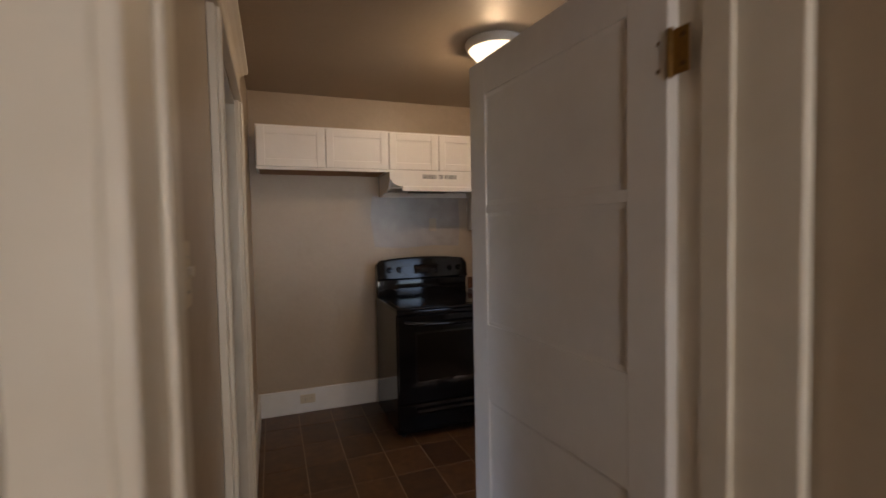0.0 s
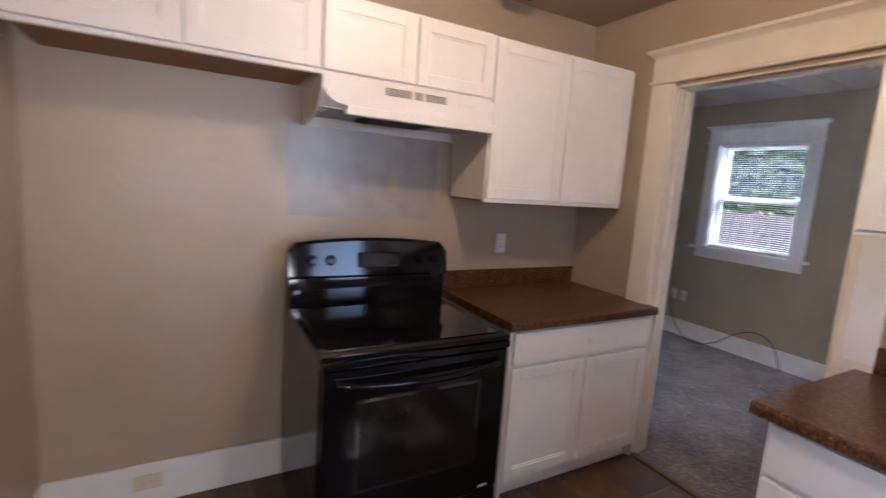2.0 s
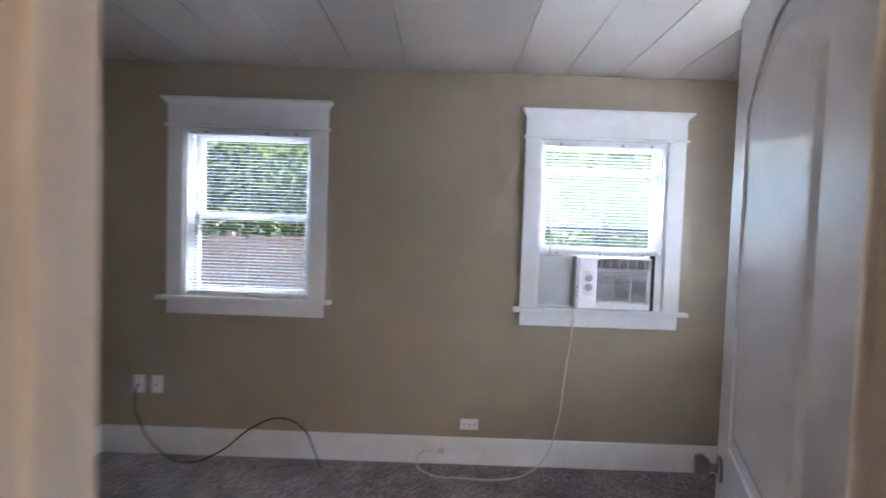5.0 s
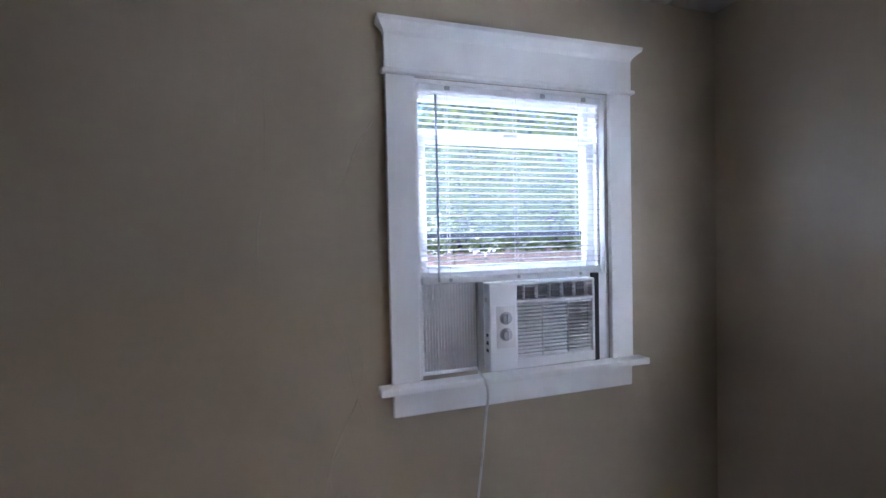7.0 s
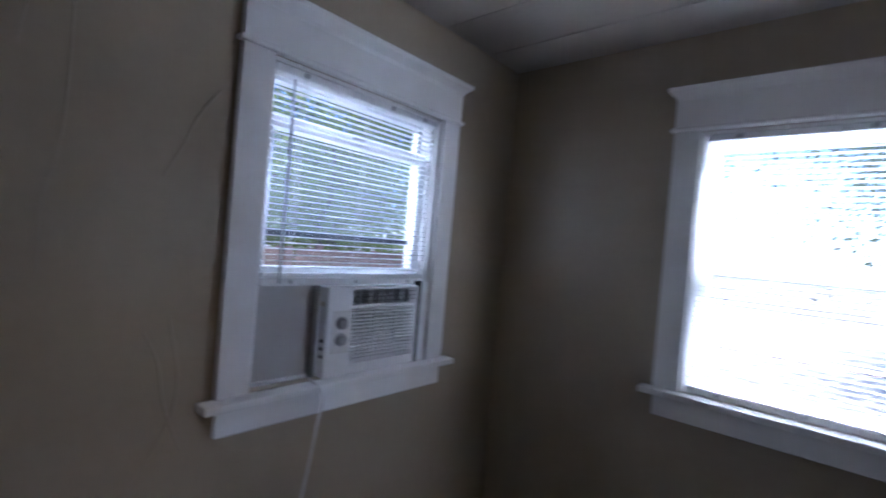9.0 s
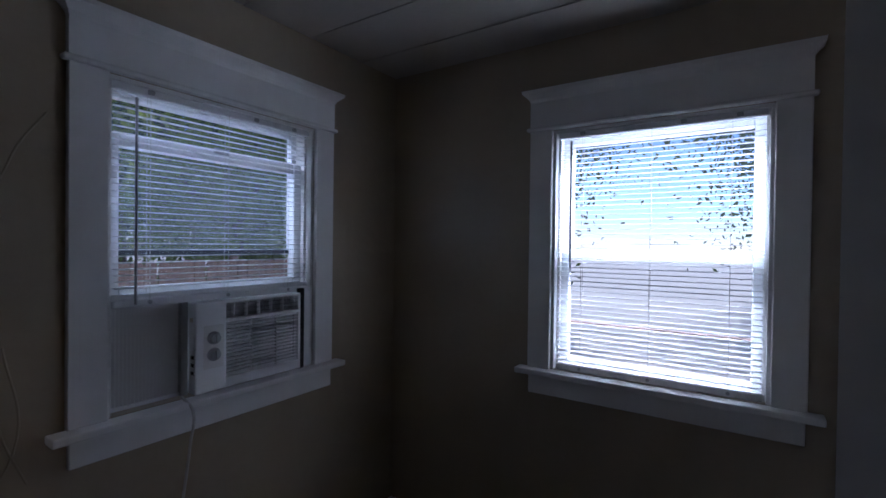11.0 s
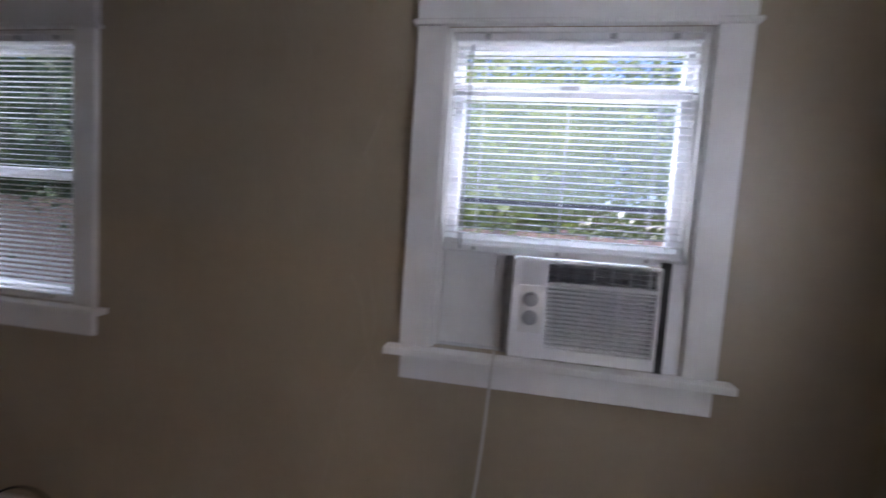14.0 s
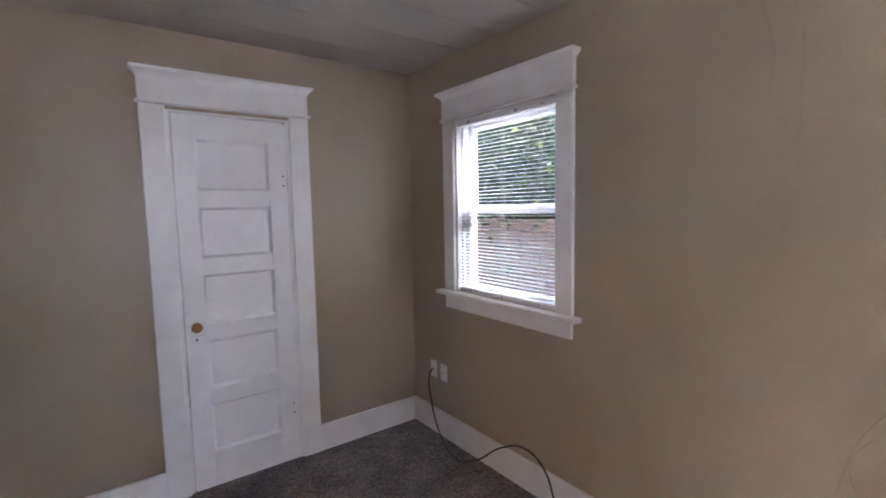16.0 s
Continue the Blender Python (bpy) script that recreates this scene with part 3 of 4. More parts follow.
window("window_3", (W3C, RS, 0), 180, "white double-hung window with a crowned casing, brightly sunlit")
window("window_4", ((LWIN0 + LWIN1) / 2, LN, 0), 0, "small white window above the built-in drawers", half=(LWIN1 - LWIN0) / 2, z0=LWZ0, z1=LWZ1, mid=None)


def blind(name, at, rz, label, z_top, z_bot, half=WH - 0.02, pitch=0.0205, tilt=14, wand_side=-1, stack=0, wand=0.62):
    """A horizontal blind: head rail, slats, ladder cords, bottom rail and wand."""
    ob = thing(name, label, "window blind", group="bedroom window blinds", at=at, rz=rz)
    part("head_rail", bx(-half, half, 0.006, 0.034, z_top - 0.024, z_top, bevel=0.003), M_BLIND, ob)
    bm = B()
    n = 5
    top, bot = [], []
    for i in range(n):
        u = i / (n - 1) - 0.5
        zc = 0.0022 * (1 - (2 * u) ** 2)
        top.append((u * 0.025, zc + 0.0004))
        bot.append((u * 0.025, zc - 0.0004))
    prism(bm, top + bot[::-1], "x", -half + 0.004, half - 0.004)
    me = mesh_of("slat", bm, M_BLIND)
    z = z_top - 0.034
    k = 0
    while z > z_bot + 0.018 + stack:
        piece("slat", me, ob, 0, 0.02, z, rx=tilt + 2.5 * math.sin(k * 1.7), ry=0.12 * math.sin(k * 0.9))
        z -= pitch
        k += 1
    bm = B()
    for i in range(int(stack / 0.003)):
        box(bm, -half + 0.004, half - 0.004, 0.008, 0.032, z_bot + 0.019 + i * 0.003, z_bot + 0.0205 + i * 0.003)
    if stack:
        part("gathered_slats", bm, M_BLIND, ob)
    part("bottom_rail", bx(-half, half, 0.006, 0.034, z_bot - 0.012, z_bot + 0.016, bevel=0.005), M_BLIND, ob)
    for f in (-0.72, 0.0, 0.72):
        part("end_button", cyl(B(), (half * f, 0.004, z_bot + 0.002), (0, 1, 0), 0.007, 0.004, 12), M_GREYPL, ob)
    for f in (-0.72, 0.0, 0.72):
        for yy in (0.0075, 0.0325):
            part("ladder_cord", bx(half * f - 0.0007, half * f + 0.0007, yy - 0.0005, yy + 0.0005, z_bot + 0.01, z_top - 0.02), M_CORD, ob)
    bm = cyl(B(), (wand_side * half * 0.84, -0.002, z_top - 0.04 - wand), (0, 0, 1), 0.0042, wand, 6)
    part("wand", bm, M_GREYPL, ob, "clear grey plastic tilt wand")
    for f in (-0.72, 0.3, 0.78):
        part("clip", bx(half * f - 0.01, half * f + 0.01, 0.0, 0.01, z_top - 0.02, z_top - 0.004, bevel=0.002), M_GREYPL, ob)
    return ob


blind("window_blind", (RE, W1C, 0), -90, "lowered white horizontal blind, slats open", WZ1 - 0.013, WZ0 + 0.014, tilt=6, wand_side=-1)
blind("window_blind", (RE, W2C, 0), -90, "white horizontal blind half raised above an air conditioner", WZ1 - 0.013, 1.375, tilt=3, wand_side=-1, stack=0.012, wand=0.66)
blind("window_blind", (W3C, RS, 0), 180, "lowered white horizontal blind in bright sun", WZ1 - 0.013, WZ0 + 0.014, tilt=2, wand_side=-1, wand=0.55)

# ---- doors ----


def hinge(parent, x, y, z, rz=0, mat_=M_BRASS):
    bm = bx(-0.04, 0.04, -0.002, 0.002, -0.045, 0.045, bevel=0.001)
    h = part("hinge", bm, mat_, parent, "worn brass butt hinge")
    bm = cyl(B(), (0, -0.004, -0.048), (0, 0, 1), 0.007, 0.096, 12)
    k = part("knuckle", bm, mat_, h)
    for dx in (-0.028, 0.028):
        for dz in (-0.028, 0.028):
            part("screw", cyl(B(), (dx, -0.0045, dz), (0, 1, 0), 0.005, 0.003, 8), M_BRONZE, h)
    h.matrix_local = pose(x, y, z, 0, 0, rz)
    return h


def five_panel_door(name, at, rz, w, h, material, label, t=0.042, panels=None, sink=0.018):
    """A door of two stiles, rails and sunk panels, five alike unless given; local x from the hinge, y through."""
    ob = thing(name, label, "door", kind="structure", at=at, rz=rz)
    st = 0.105
    for x0, x1 in ((0, st), (w - st, w)):
        part("stile", bx(x0, x1, 0, t, 0, h, bevel=0.002), material, ob)
    if panels is None:
        pz = (h - 0.20 - 0.115 - 4 * 0.092) / 5
        panels = [(0.20 + i * (pz + 0.092), 0.20 + i * (pz + 0.092) + pz) for i in range(5)]
    rails = list(zip([0.0] + [b for a, b in panels], [a for a, b in panels] + [h]))
    for z, top in panels:
        part("panel", bx(st - 0.005, w - st + 0.005, sink, t - sink, z - 0.005, top + 0.005), material, ob)
        for y0, y1 in ((0.005, sink - 0.0005), (t - 0.005, t - sink + 0.0005)):
            bm = B()
            rings = []
            for d, y in ((0.0, y0), (0.004, y0 * 0.8 + y1 * 0.2), (0.014, y1), (0.02, y1)):
                a, b, c, e = st + d, w - st - d, z + d, top - d
                rings.append([bm.verts.new((px, y, pz_)) for px, pz_ in ((a, c), (b, c), (b, e), (a, e))])
            for r0, r1 in zip(rings, rings[1:]):
                for i in range(4):
                    bm.faces.new((r0[i], r0[(i + 1) % 4], r1[(i + 1) % 4], r1[i]))
            bmesh.ops.recalc_face_normals(bm, faces=bm.faces)
            part("panel_moulding", bm, material, ob)
    for z0, z1 in rails:
        part("rail", bx(st, w - st, 0.0005, t - 0.0005, z0, z1, bevel=0.001), material, ob)
    return ob


def knob(parent, x, y, z, side, material, plate=None):
    k = part("knob", lathe(B(), [(0.0, 0.0), (0.011, 0.0), (0.011, 0.022), (0.019, 0.028), (0.027, 0.038), (0.028, 0.048), (0.022, 0.058), (0.0, 0.061)], (x, y, z), (0, side, 0), 24), material, parent, smooth=True)
    if plate:
        part("escutcheon", bx(x - 0.024, x + 0.024, min(y, y + side * 0.004), max(y, y + side * 0.004), z - 0.13, z + 0.05, bevel=0.0015), plate, k)
        part("keyhole", cyl(B(), (x, y + side * 0.003, z - 0.075), (0, side, 0), 0.006, 0.0035, 10), M_SLOT, k)
    else:
        part("rose", cyl(B(), (x, y, z), (0, side, 0), 0.031, 0.007, 24), material, k)
    return k


cd = five_panel_door("door_closet", (CD0 + 0.022, RN - 0.010, 0.012), 0, CD1 - CD0 - 0.044, CDZ - 0.036, M_DOOR_W, "white painted five-panel closet door, closed")
knob(cd, 0.052, 0, 0.93, -1, M_BRASS, M_DOOR_W)
for z in (0.33, 1.72):
    hinge(cd, CD1 - CD0 - 0.044 + 0.002, 0.0, z, mat_=M_DOOR_W)

# entry door stands open into the kitchen
ed = five_panel_door("door_entry", (1.592, KS + 0.016, 0.012), 94.4, 0.835, 2.02, M_DOOR, "grey-white painted panelled door standing open into the kitchen", panels=[(0.20, 0.83), (1.10, 1.49), (1.52, 1.90)], sink=0.008)
for z in (0.28, 1.78):
    hinge(ed, -0.006, 0.038, z, 180)
knob(ed, 0.77, 0.0, 0.93, -1, M_BRONZE, M_BRASS)


def arch_outline(x0, x1, z0, z1, rise, n=14):
    pts = [(x0, z0), (x1, z0), (x1, z1)]
    for i in range(1, n):
        u = i / n
        pts.append((x1 + (x0 - x1) * u, z1 + rise * math.sin(math.pi * u)))
    pts.append((x0, z1))
    return pts


def inset_outline(pts, d):
    cx = sum(p[0] for p in pts) / len(pts)
    out = []
    k = len(pts)
    for i in range(k):
        a, b, c = Vector(pts[i - 1]), Vector(pts[i]), Vector(pts[(i + 1) % k])
        n1 = Vector((-(b - a).y, (b - a).x)).normalized()
        n2 = Vector((-(c - b).y, (c - b).x)).normalized()
        nn = (n1 + n2).normalized()
        out.append(tuple(b + nn * d / max(0.4, nn.dot(n1))))
    return out


def moulded_door(name, at, rz, w, h, label):
    ob = thing(name, label, "door", kind="structure", at=at, rz=rz)
    t = 0.035
    part("slab", bx(0, w, 0.006, t - 0.006, 0, h, bevel=0.002), M_DOOR_GLOSS, ob)
    shapes = [arch_outline(0.125, w - 0.125, 0.98, h - 0.27, 0.13), arch_outline(0.125, w - 0.125, 0.22, 0.80, 0.0)]
    for face, s in ((t - 0.006, 1), (0.006, -1)):
        bm = B()
        box(bm, 0, 0.125, min(face, face + s * 0.006), max(face, face + s * 0.006), 0, h)
        box(bm, w - 0.125, w, min(face, face + s * 0.006), max(face, face + s * 0.006), 0, h)
        for z0, z1 in ((0, 0.22), (0.80, 0.98), (h - 0.14, h)):
            box(bm, 0.125, w - 0.125, min(face, face + s * 0.006), max(face, face + s * 0.006), z0, z1)
        arc = shapes[0][2:]
        top = [(w - 0.125, h - 0.14), (0.125, h - 0.14)]
        vs0 = [bm.verts.new((x, face + s * 0.006, z)) for x, z in arc]
        vs1 = [bm.verts.new((x, face + s * 0.006, h - 0.14)) for x, z in arc]
        vs2 = [bm.verts.new((x, face, z)) for x, z in arc]
        for i in range(len(arc) - 1):
            bm.faces.new((vs0[i], vs0[i + 1], vs1[i + 1], vs1[i]))
            bm.faces.new((vs0[i], vs0[i + 1], vs2[i + 1], vs2[i]))
        part("face_frame", bm, M_DOOR_GLOSS, ob)
        for sh in shapes:
            bm = B()
            rings = []
            for d, y in ((0.012, 0.0), (0.03, 0.0005), (0.05, 0.006), (0.06, 0.0065)):
                rings.append([bm.verts.new((x, face + s * y, z)) for x, z in inset_outline(sh, d)])
            for a, b in zip(rings, rings[1:]):
                for i in range(len(a)):
                    bm.faces.new((a[i], a[(i + 1) % len(a)], b[(i + 1) % len(a)], b[i]))
            bm.faces.new(rings[-1])
            part("raised_panel", bm, M_DOOR_GLOSS, ob)
    return ob


bd = moulded_door("door_bedroom", (3.545, ED0 - 0.018, 0.02), -22.8, 0.75, 2.02, "white moulded arch-panel door standing open into the bedroom")
for s, y in ((1, 0.035), (-1, 0.0)):
    knob(bd, 0.69, y, 0.90, s, M_NICKEL)
for z in (0.28, 1.82):
    hinge(bd, -0.006, 0.037, z, 180)

RIDGES = [[(2.74, 1.93), (2.80, 1.83), (2.83, 1.75), (2.87, 1.66)], [(3.08, 2.1), (3.08, 1.84), (3.09, 1.67), (3.11, 1.57), (3.11, 1.40)],
          [(2.89, 1.25), (2.85, 1.16), (2.83, 1.05), (2.78, 0.91)], [(2.83, 1.29), (2.80, 1.04), (2.90, 0.81), (2.96, 0.45)],
          [(3.2, 2.2), (3.16, 2.05), (3.17, 1.9)], [(2.86, 0.85), (2.91, 0.76), (2.89, 0.65)]]
# old plaster cracks filled and painted over
for k, pts in enumerate(RIDGES):
    tube("plaster_ridge", [(RE + 0.0006, y, z) for y, z in pts], 0.003, M_WALL_ROOM, bpy.data.objects["wall_bedroom_east"])

# ---- kitchen ----


def cab_door(parent, x0, x1, z0, z1, y, name="door", fr=0.055, t=0.019):
    """A framed cabinet front: sunk panel, two stiles, two rails and a bead; its face looks to -y."""
    d = part(name, bx(x0 + fr - 0.004, x1 - fr + 0.004, y + 0.009, y + t - 0.002, z0 + fr - 0.004, z1 - fr + 0.004), M_CAB, parent)
    for a, b in ((x0, x0 + fr), (x1 - fr, x1)):
        part("stile", bx(a, b, y, y + t, z0, z1, bevel=0.003), M_CAB, d)
    for a, b in ((z0, z0 + fr), (z1 - fr, z1)):
        part("rail", bx(x0 + fr - 0.002, x1 - fr + 0.002, y + 0.0004, y + t, a, b, bevel=0.003), M_CAB, d)
    for a0, a1, b0, b1 in ((x0 + fr, x0 + fr + 0.008, z0 + fr, z1 - fr), (x1 - fr - 0.008, x1 - fr, z0 + fr, z1 - fr),
                           (x0 + fr + 0.008, x1 - fr - 0.008, z0 + fr, z0 + fr + 0.008), (x0 + fr + 0.008, x1 - fr - 0.008, z1 - fr - 0.008, z1 - fr)):
        part("bead", bx(a0, a1, y + 0.004, y + 0.010, b0, b1), M_CAB, d)
    return d


def cab_knob(parent, x, y, z, r=0.013, material=M_PLASTIC, label="small white round knob"):
    return part("knob", lathe(B(), [(0, 0), (0.006, 0), (0.006, 0.012), (r, 0.016), (r, 0.023), (r * 0.7, 0.028), (0, 0.029)], (x, y, z), (0, -1, 0), 16), material, parent, label, smooth=True)


def wall_cabinet(at, rz, w, d, z0, z1, doors, label):
    """Local x from its left side, front at y = 0, back at y = d."""
    ob = thing("wall_cabinet", label, "cabinet", group="kitchen wall cabinets", at=at, rz=rz)
    part("body", bx(0, w, 0.02, d, z0 + 0.012, z1, bevel=0.002), M_CAB, ob)
    part("face_frame", bx(0, w, 0.004, 0.022, z0, z1, bevel=0.002), M_CAB, ob)
    part("underside", bx(0.018, w - 0.018, 0.03, d - 0.004, z0 + 0.004, z0 + 0.0135), M_CABEDGE, ob, "bare reddish wood underside")
    dw = w / doors
    for i in range(doors):
        cab_door(ob, i * dw + 0.006, (i + 1) * dw - 0.006, z0 + 0.02, z1 - 0.012, -0.015)
    part("bottom_rail", bx(0, w, -0.004, 0.005, z0, z0 + 0.014, bevel=0.002), M_CAB, ob)
    return ob


wall_cabinet((0.705, 3.828, 0), 0, 0.942, KN - 3.828, 1.893, 2.207, 2, "white painted wall cabinet with two framed doors")
wall_cabinet((1.6475, 3.828, 0), 0, 0.804, KN - 3.828, 1.893, 2.204, 2, "short white wall cabinet above the range hood")
wall_cabinet((2.452, 3.828, 0), 0, 0.95, KN - 3.828, 1.425, 2.20, 2, "tall white wall cabinet with two framed doors")
for i in range(2):
    wall_cabinet((3.128, 2.625 - i * 0.76, 0), -90, 0.7595, KE - 3.128, 1.425, 2.19, 2, "tall white wall cabinet beside the doorway")

# range hood
hood = thing("range_hood", "cream-white under-cabinet range hood with vent slots", "range hood")
hx0, hx1, hy0 = 1.648, 2.451, 3.802
va = [(KN - 0.002, 1.892), (hy0 + 0.002, 1.892), (hy0 + 0.002, 1.835), (hy0 + 0.06, 1.775), (hy0 + 0.10, 1.755), (KN - 0.002, 1.725)]
for a in (hx0, hx1 - 0.012):
    part("side_panel", prism(B(), va, "x", a, a + 0.012), M_CAB, hood)
_fp = [(hx0 + 0.013, 1.892), (hx1 - 0.001, 1.892), (hx1 - 0.001, 1.786), (hx0 + 0.10, 1.786)] + [(hx0 + 0.013 + 0.087 * (1 - math.cos(a)), 1.786 + 0.052 * (1 - math.sin(a))) for a in [math.pi / 2 * (1 - k / 7) for k in range(1, 8)]][::1]
bm = B()
_ca = [bm.verts.new((x, hy0 + 0.006, z)) for x, z in _fp[3:]]
_cb = []
for k in range(len(_ca)):
    u = k / (len(_ca) - 1)
    _cb.append(bm.verts.new((hx0 + 0.006, hy0 + 0.10 - 0.096 * u ** 1.2, 1.755 + 0.08 * u)))
for k in range(len(_ca) - 1):
    bm.faces.new((_ca[k], _ca[k + 1], _cb[k + 1], _cb[k]))
part("corner_panel", bm, M_CAB, hood, smooth=True)
part("front_panel", prism(B(), _fp, "y", hy0 - 0.001, hy0 + 0.012), M_CAB, hood)
bm = B()
prism(bm, [(hy0 + 0.012, 1.79), (hy0 - 0.014, 1.786), (hy0 - 0.018, 1.78), (hy0 - 0.018, 1.75), (hy0 + 0.012, 1.748)], "x", hx0 + 0.095, hx1 - 0.001)
part("front_lip", bm, M_CAB, hood)
part("top_panel", bx(hx0 + 0.012, hx1 - 0.012, hy0 + 0.013, KN - 0.003, 1.886, 1.8915), M_CAB, hood)
part("back_panel", bx(hx0 + 0.012, hx1 - 0.012, KN - 0.012, KN - 0.003, 1.725, 1.886), M_CAB, hood)
part("filter", bx(1.86, 2.18, 3.84, 4.06, 1.752, 1.767, bevel=0.003), M_SLOT, hood, "dark grease filter")
part("lamp_lens", bx(2.2, 2.3, 3.84, 3.95, 1.75, 1.767, bevel=0.003), M_GREYPL, hood)
part("underside", bx(hx0 + 0.012, hx1 - 0.012, hy0 + 0.013, KN - 0.013, 1.768, 1.774), M_GREYPL, hood)
for x0, n in ((1.91, 5), (2.045, 5), (2.10, 5)):
    w = 0.035 if x0 == 2.045 else 0.115 if x0 < 2 else 0.10
    if x0 == 2.10:
        x0 = 2.095
    for i in range(n):
        part("vent_slot", bx(x0, x0 + w, hy0 - 0.0025, hy0 + 0.002, 1.848 + i * 0.0065, 1.8512 + i * 0.0065), M_SLOT, hood)
for x in (2.26, 2.29, 2.32):
    part("switch", bx(x, x + 0.018, hy0 - 0.004, hy0 + 0.002, 1.853, 1.866, bevel=0.001), M_CAB, hood)


# range
def kitchen_range():
    ob = thing("range", "black freestanding electric range with glass cooktop and oven window", "stove", at=(1.567, 3.372, 0))
    w, d = 0.765, 0.66
    part("body", bx(0, w, 0.03, d, 0.03, 0.895, bevel=0.004), M_BLACK, ob)
    for x in (0.05, w - 0.05):
        for y in (0.08, d - 0.06):
            part("foot", cyl(B(), (x, y, 0), (0, 0, 1), 0.018, 0.035, 12), M_SLOT, ob)
    part("cooktop_frame", bx(-0.003, w + 0.003, 0.0, d - 0.04, 0.893, 0.912, bevel=0.007, seg=3), M_BLACK, ob, smooth=True)
    part("cooktop_glass", bx(0.03, w - 0.03, 0.045, d - 0.09, 0.9125, 0.9155, bevel=0.001), M_BLACKGLASS, ob, "black ceramic glass cooktop")
    part("front_trim", bx(0.0, w, -0.006, 0.03, 0.862, 0.893, bevel=0.006, seg=2), M_BLACK, ob, smooth=True)
    # back guard: lower step and a bowed control panel
    part("riser", bx(0.0, w, d - 0.075, d, 0.893, 1.05, bevel=0.008, seg=2), M_BLACK, ob, smooth=True)
    bm = B()
    n = 24
    rows = []
    for i in range(n + 1):
        u = i / n
        x = -0.004 + (w + 0.008) * u
        top = 1.203 + 0.026 * (1 - (2 * u - 1) ** 2)
        edge = min(u, 1 - u) * (w + 0.008)
        if edge < 0.03:
            top -= 0.03 - math.sqrt(max(0, 0.03 ** 2 - (0.03 - edge) ** 2))
        bow = 0.012 * (1 - (2 * u - 1) ** 2)
        rows.append([bm.verts.new(p) for p in ((x, d - 0.085 - bow, 1.05), (x, d - 0.092 - bow, 1.062), (x, d - 0.072 - bow * 0.6, top - 0.012), (x, d - 0.060, top), (x, d - 0.01, top - 0.004), (x, d, top - 0.02), (x, d, 1.05))])
    for a, b in zip(rows, rows[1:]):
        for i in range(7):
            j = (i + 1) % 7
            bm.faces.new((a[i], b[i], b[j], a[j]))
    bm.faces.new(rows[0])
    bm.faces.new(rows[-1][::-1])
    panel = part("control_panel", bm, M_BLACK, ob, smooth=True)
    for x in (0.095, 0.175, w - 0.155, w - 0.075):
        u = x / w
        y = d - 0.083 - 0.010 * (1 - (2 * u - 1) ** 2)
        k = part("knob", lathe(B(), [(0, 0), (0.024, 0), (0.023, 0.006), (0.018, 0.009), (0.016, 0.024), (0, 0.025)], (x, y, 1.13), (0, -1, 0.18), 20), M_BLACK, ob, smooth=True)
        part("grip", bx(x - 0.004, x + 0.004, y - 0.032, y - 0.02, 1.116, 1.15, bevel=0.002), M_BLACK, k)
    part("display", bx(0.30, 0.50, d - 0.105, d - 0.085, 1.095, 1.165, bevel=0.004), M_BLACKGLASS, ob, "glossy black clock display")
    for i in range(5):
        part("button", bx(0.44 + 0.018 * (i % 3), 0.452 + 0.018 * (i % 3), d - 0.107, d - 0.10, 1.10 + 0.02 * (i // 3), 1.108 + 0.02 * (i // 3), bevel=0.001), M_SLOT, ob)
    part("badge", bx(0.375, 0.425, d - 0.1005, d - 0.094, 1.075, 1.08), M_GREYPL, ob)
    # oven door
    door = part("oven_door", bx(0.006, w - 0.006, 0.0, 0.035, 0.25, 0.858, bevel=0.008, seg=3), M_BLACK, ob, smooth=True)
    part("oven_window", bx(0.14, w - 0.14, -0.0025, 0.002, 0.40, 0.73, bevel=0.001), M_OVENGLASS, door, "dark brown-tinted oven glass")
    part("window_trim", bx(0.125, w - 0.125, -0.0012, 0.001, 0.385, 0.745, bevel=0.0005), M_BLACKGLASS, door)
    bm = B()
    ring = []
    for i in range(25):
        u = i / 24
        x = 0.05 + (w - 0.10) * u
        arc = math.sin(math.pi * u) ** 0.6
        c = Vector((x, -0.012 - 0.035 * arc, 0.815 - 0.018 * arc))
        ring.append([bm.verts.new(c + Vector((0, 0.010 * math.cos(a), 0.013 * math.sin(a)))) for a in [2 * math.pi * q / 10 for q in range(10)]])
    for a, b in zip(ring, ring[1:]):
        for i in range(10):
            bm.faces.new((a[i], a[(i + 1) % 10], b[(i + 1) % 10], b[i]))
    bm.faces.new(ring[0])
    bm.faces.new(ring[-1][::-1])
    part("handle", bm, M_BLACK, door, smooth=True)
    part("badge", bx(w - 0.10, w - 0.06, -0.002, 0.002, 0.265, 0.275), M_GREYPL, door)
    dr = part("storage_drawer", bx(0.006, w - 0.006, 0.002, 0.035, 0.05, 0.242, bevel=0.008, seg=3), M_BLACK, ob, smooth=True)
    bm = B()
    prism(bm, [(0.002, 0.215), (-0.018, 0.205), (-0.02, 0.185), (-0.004, 0.165), (0.002, 0.165)], "x", 0.13, w - 0.13)
    part("drawer_pull", bm, M_BLACK, dr, smooth=True)
    return ob


kitchen_range()


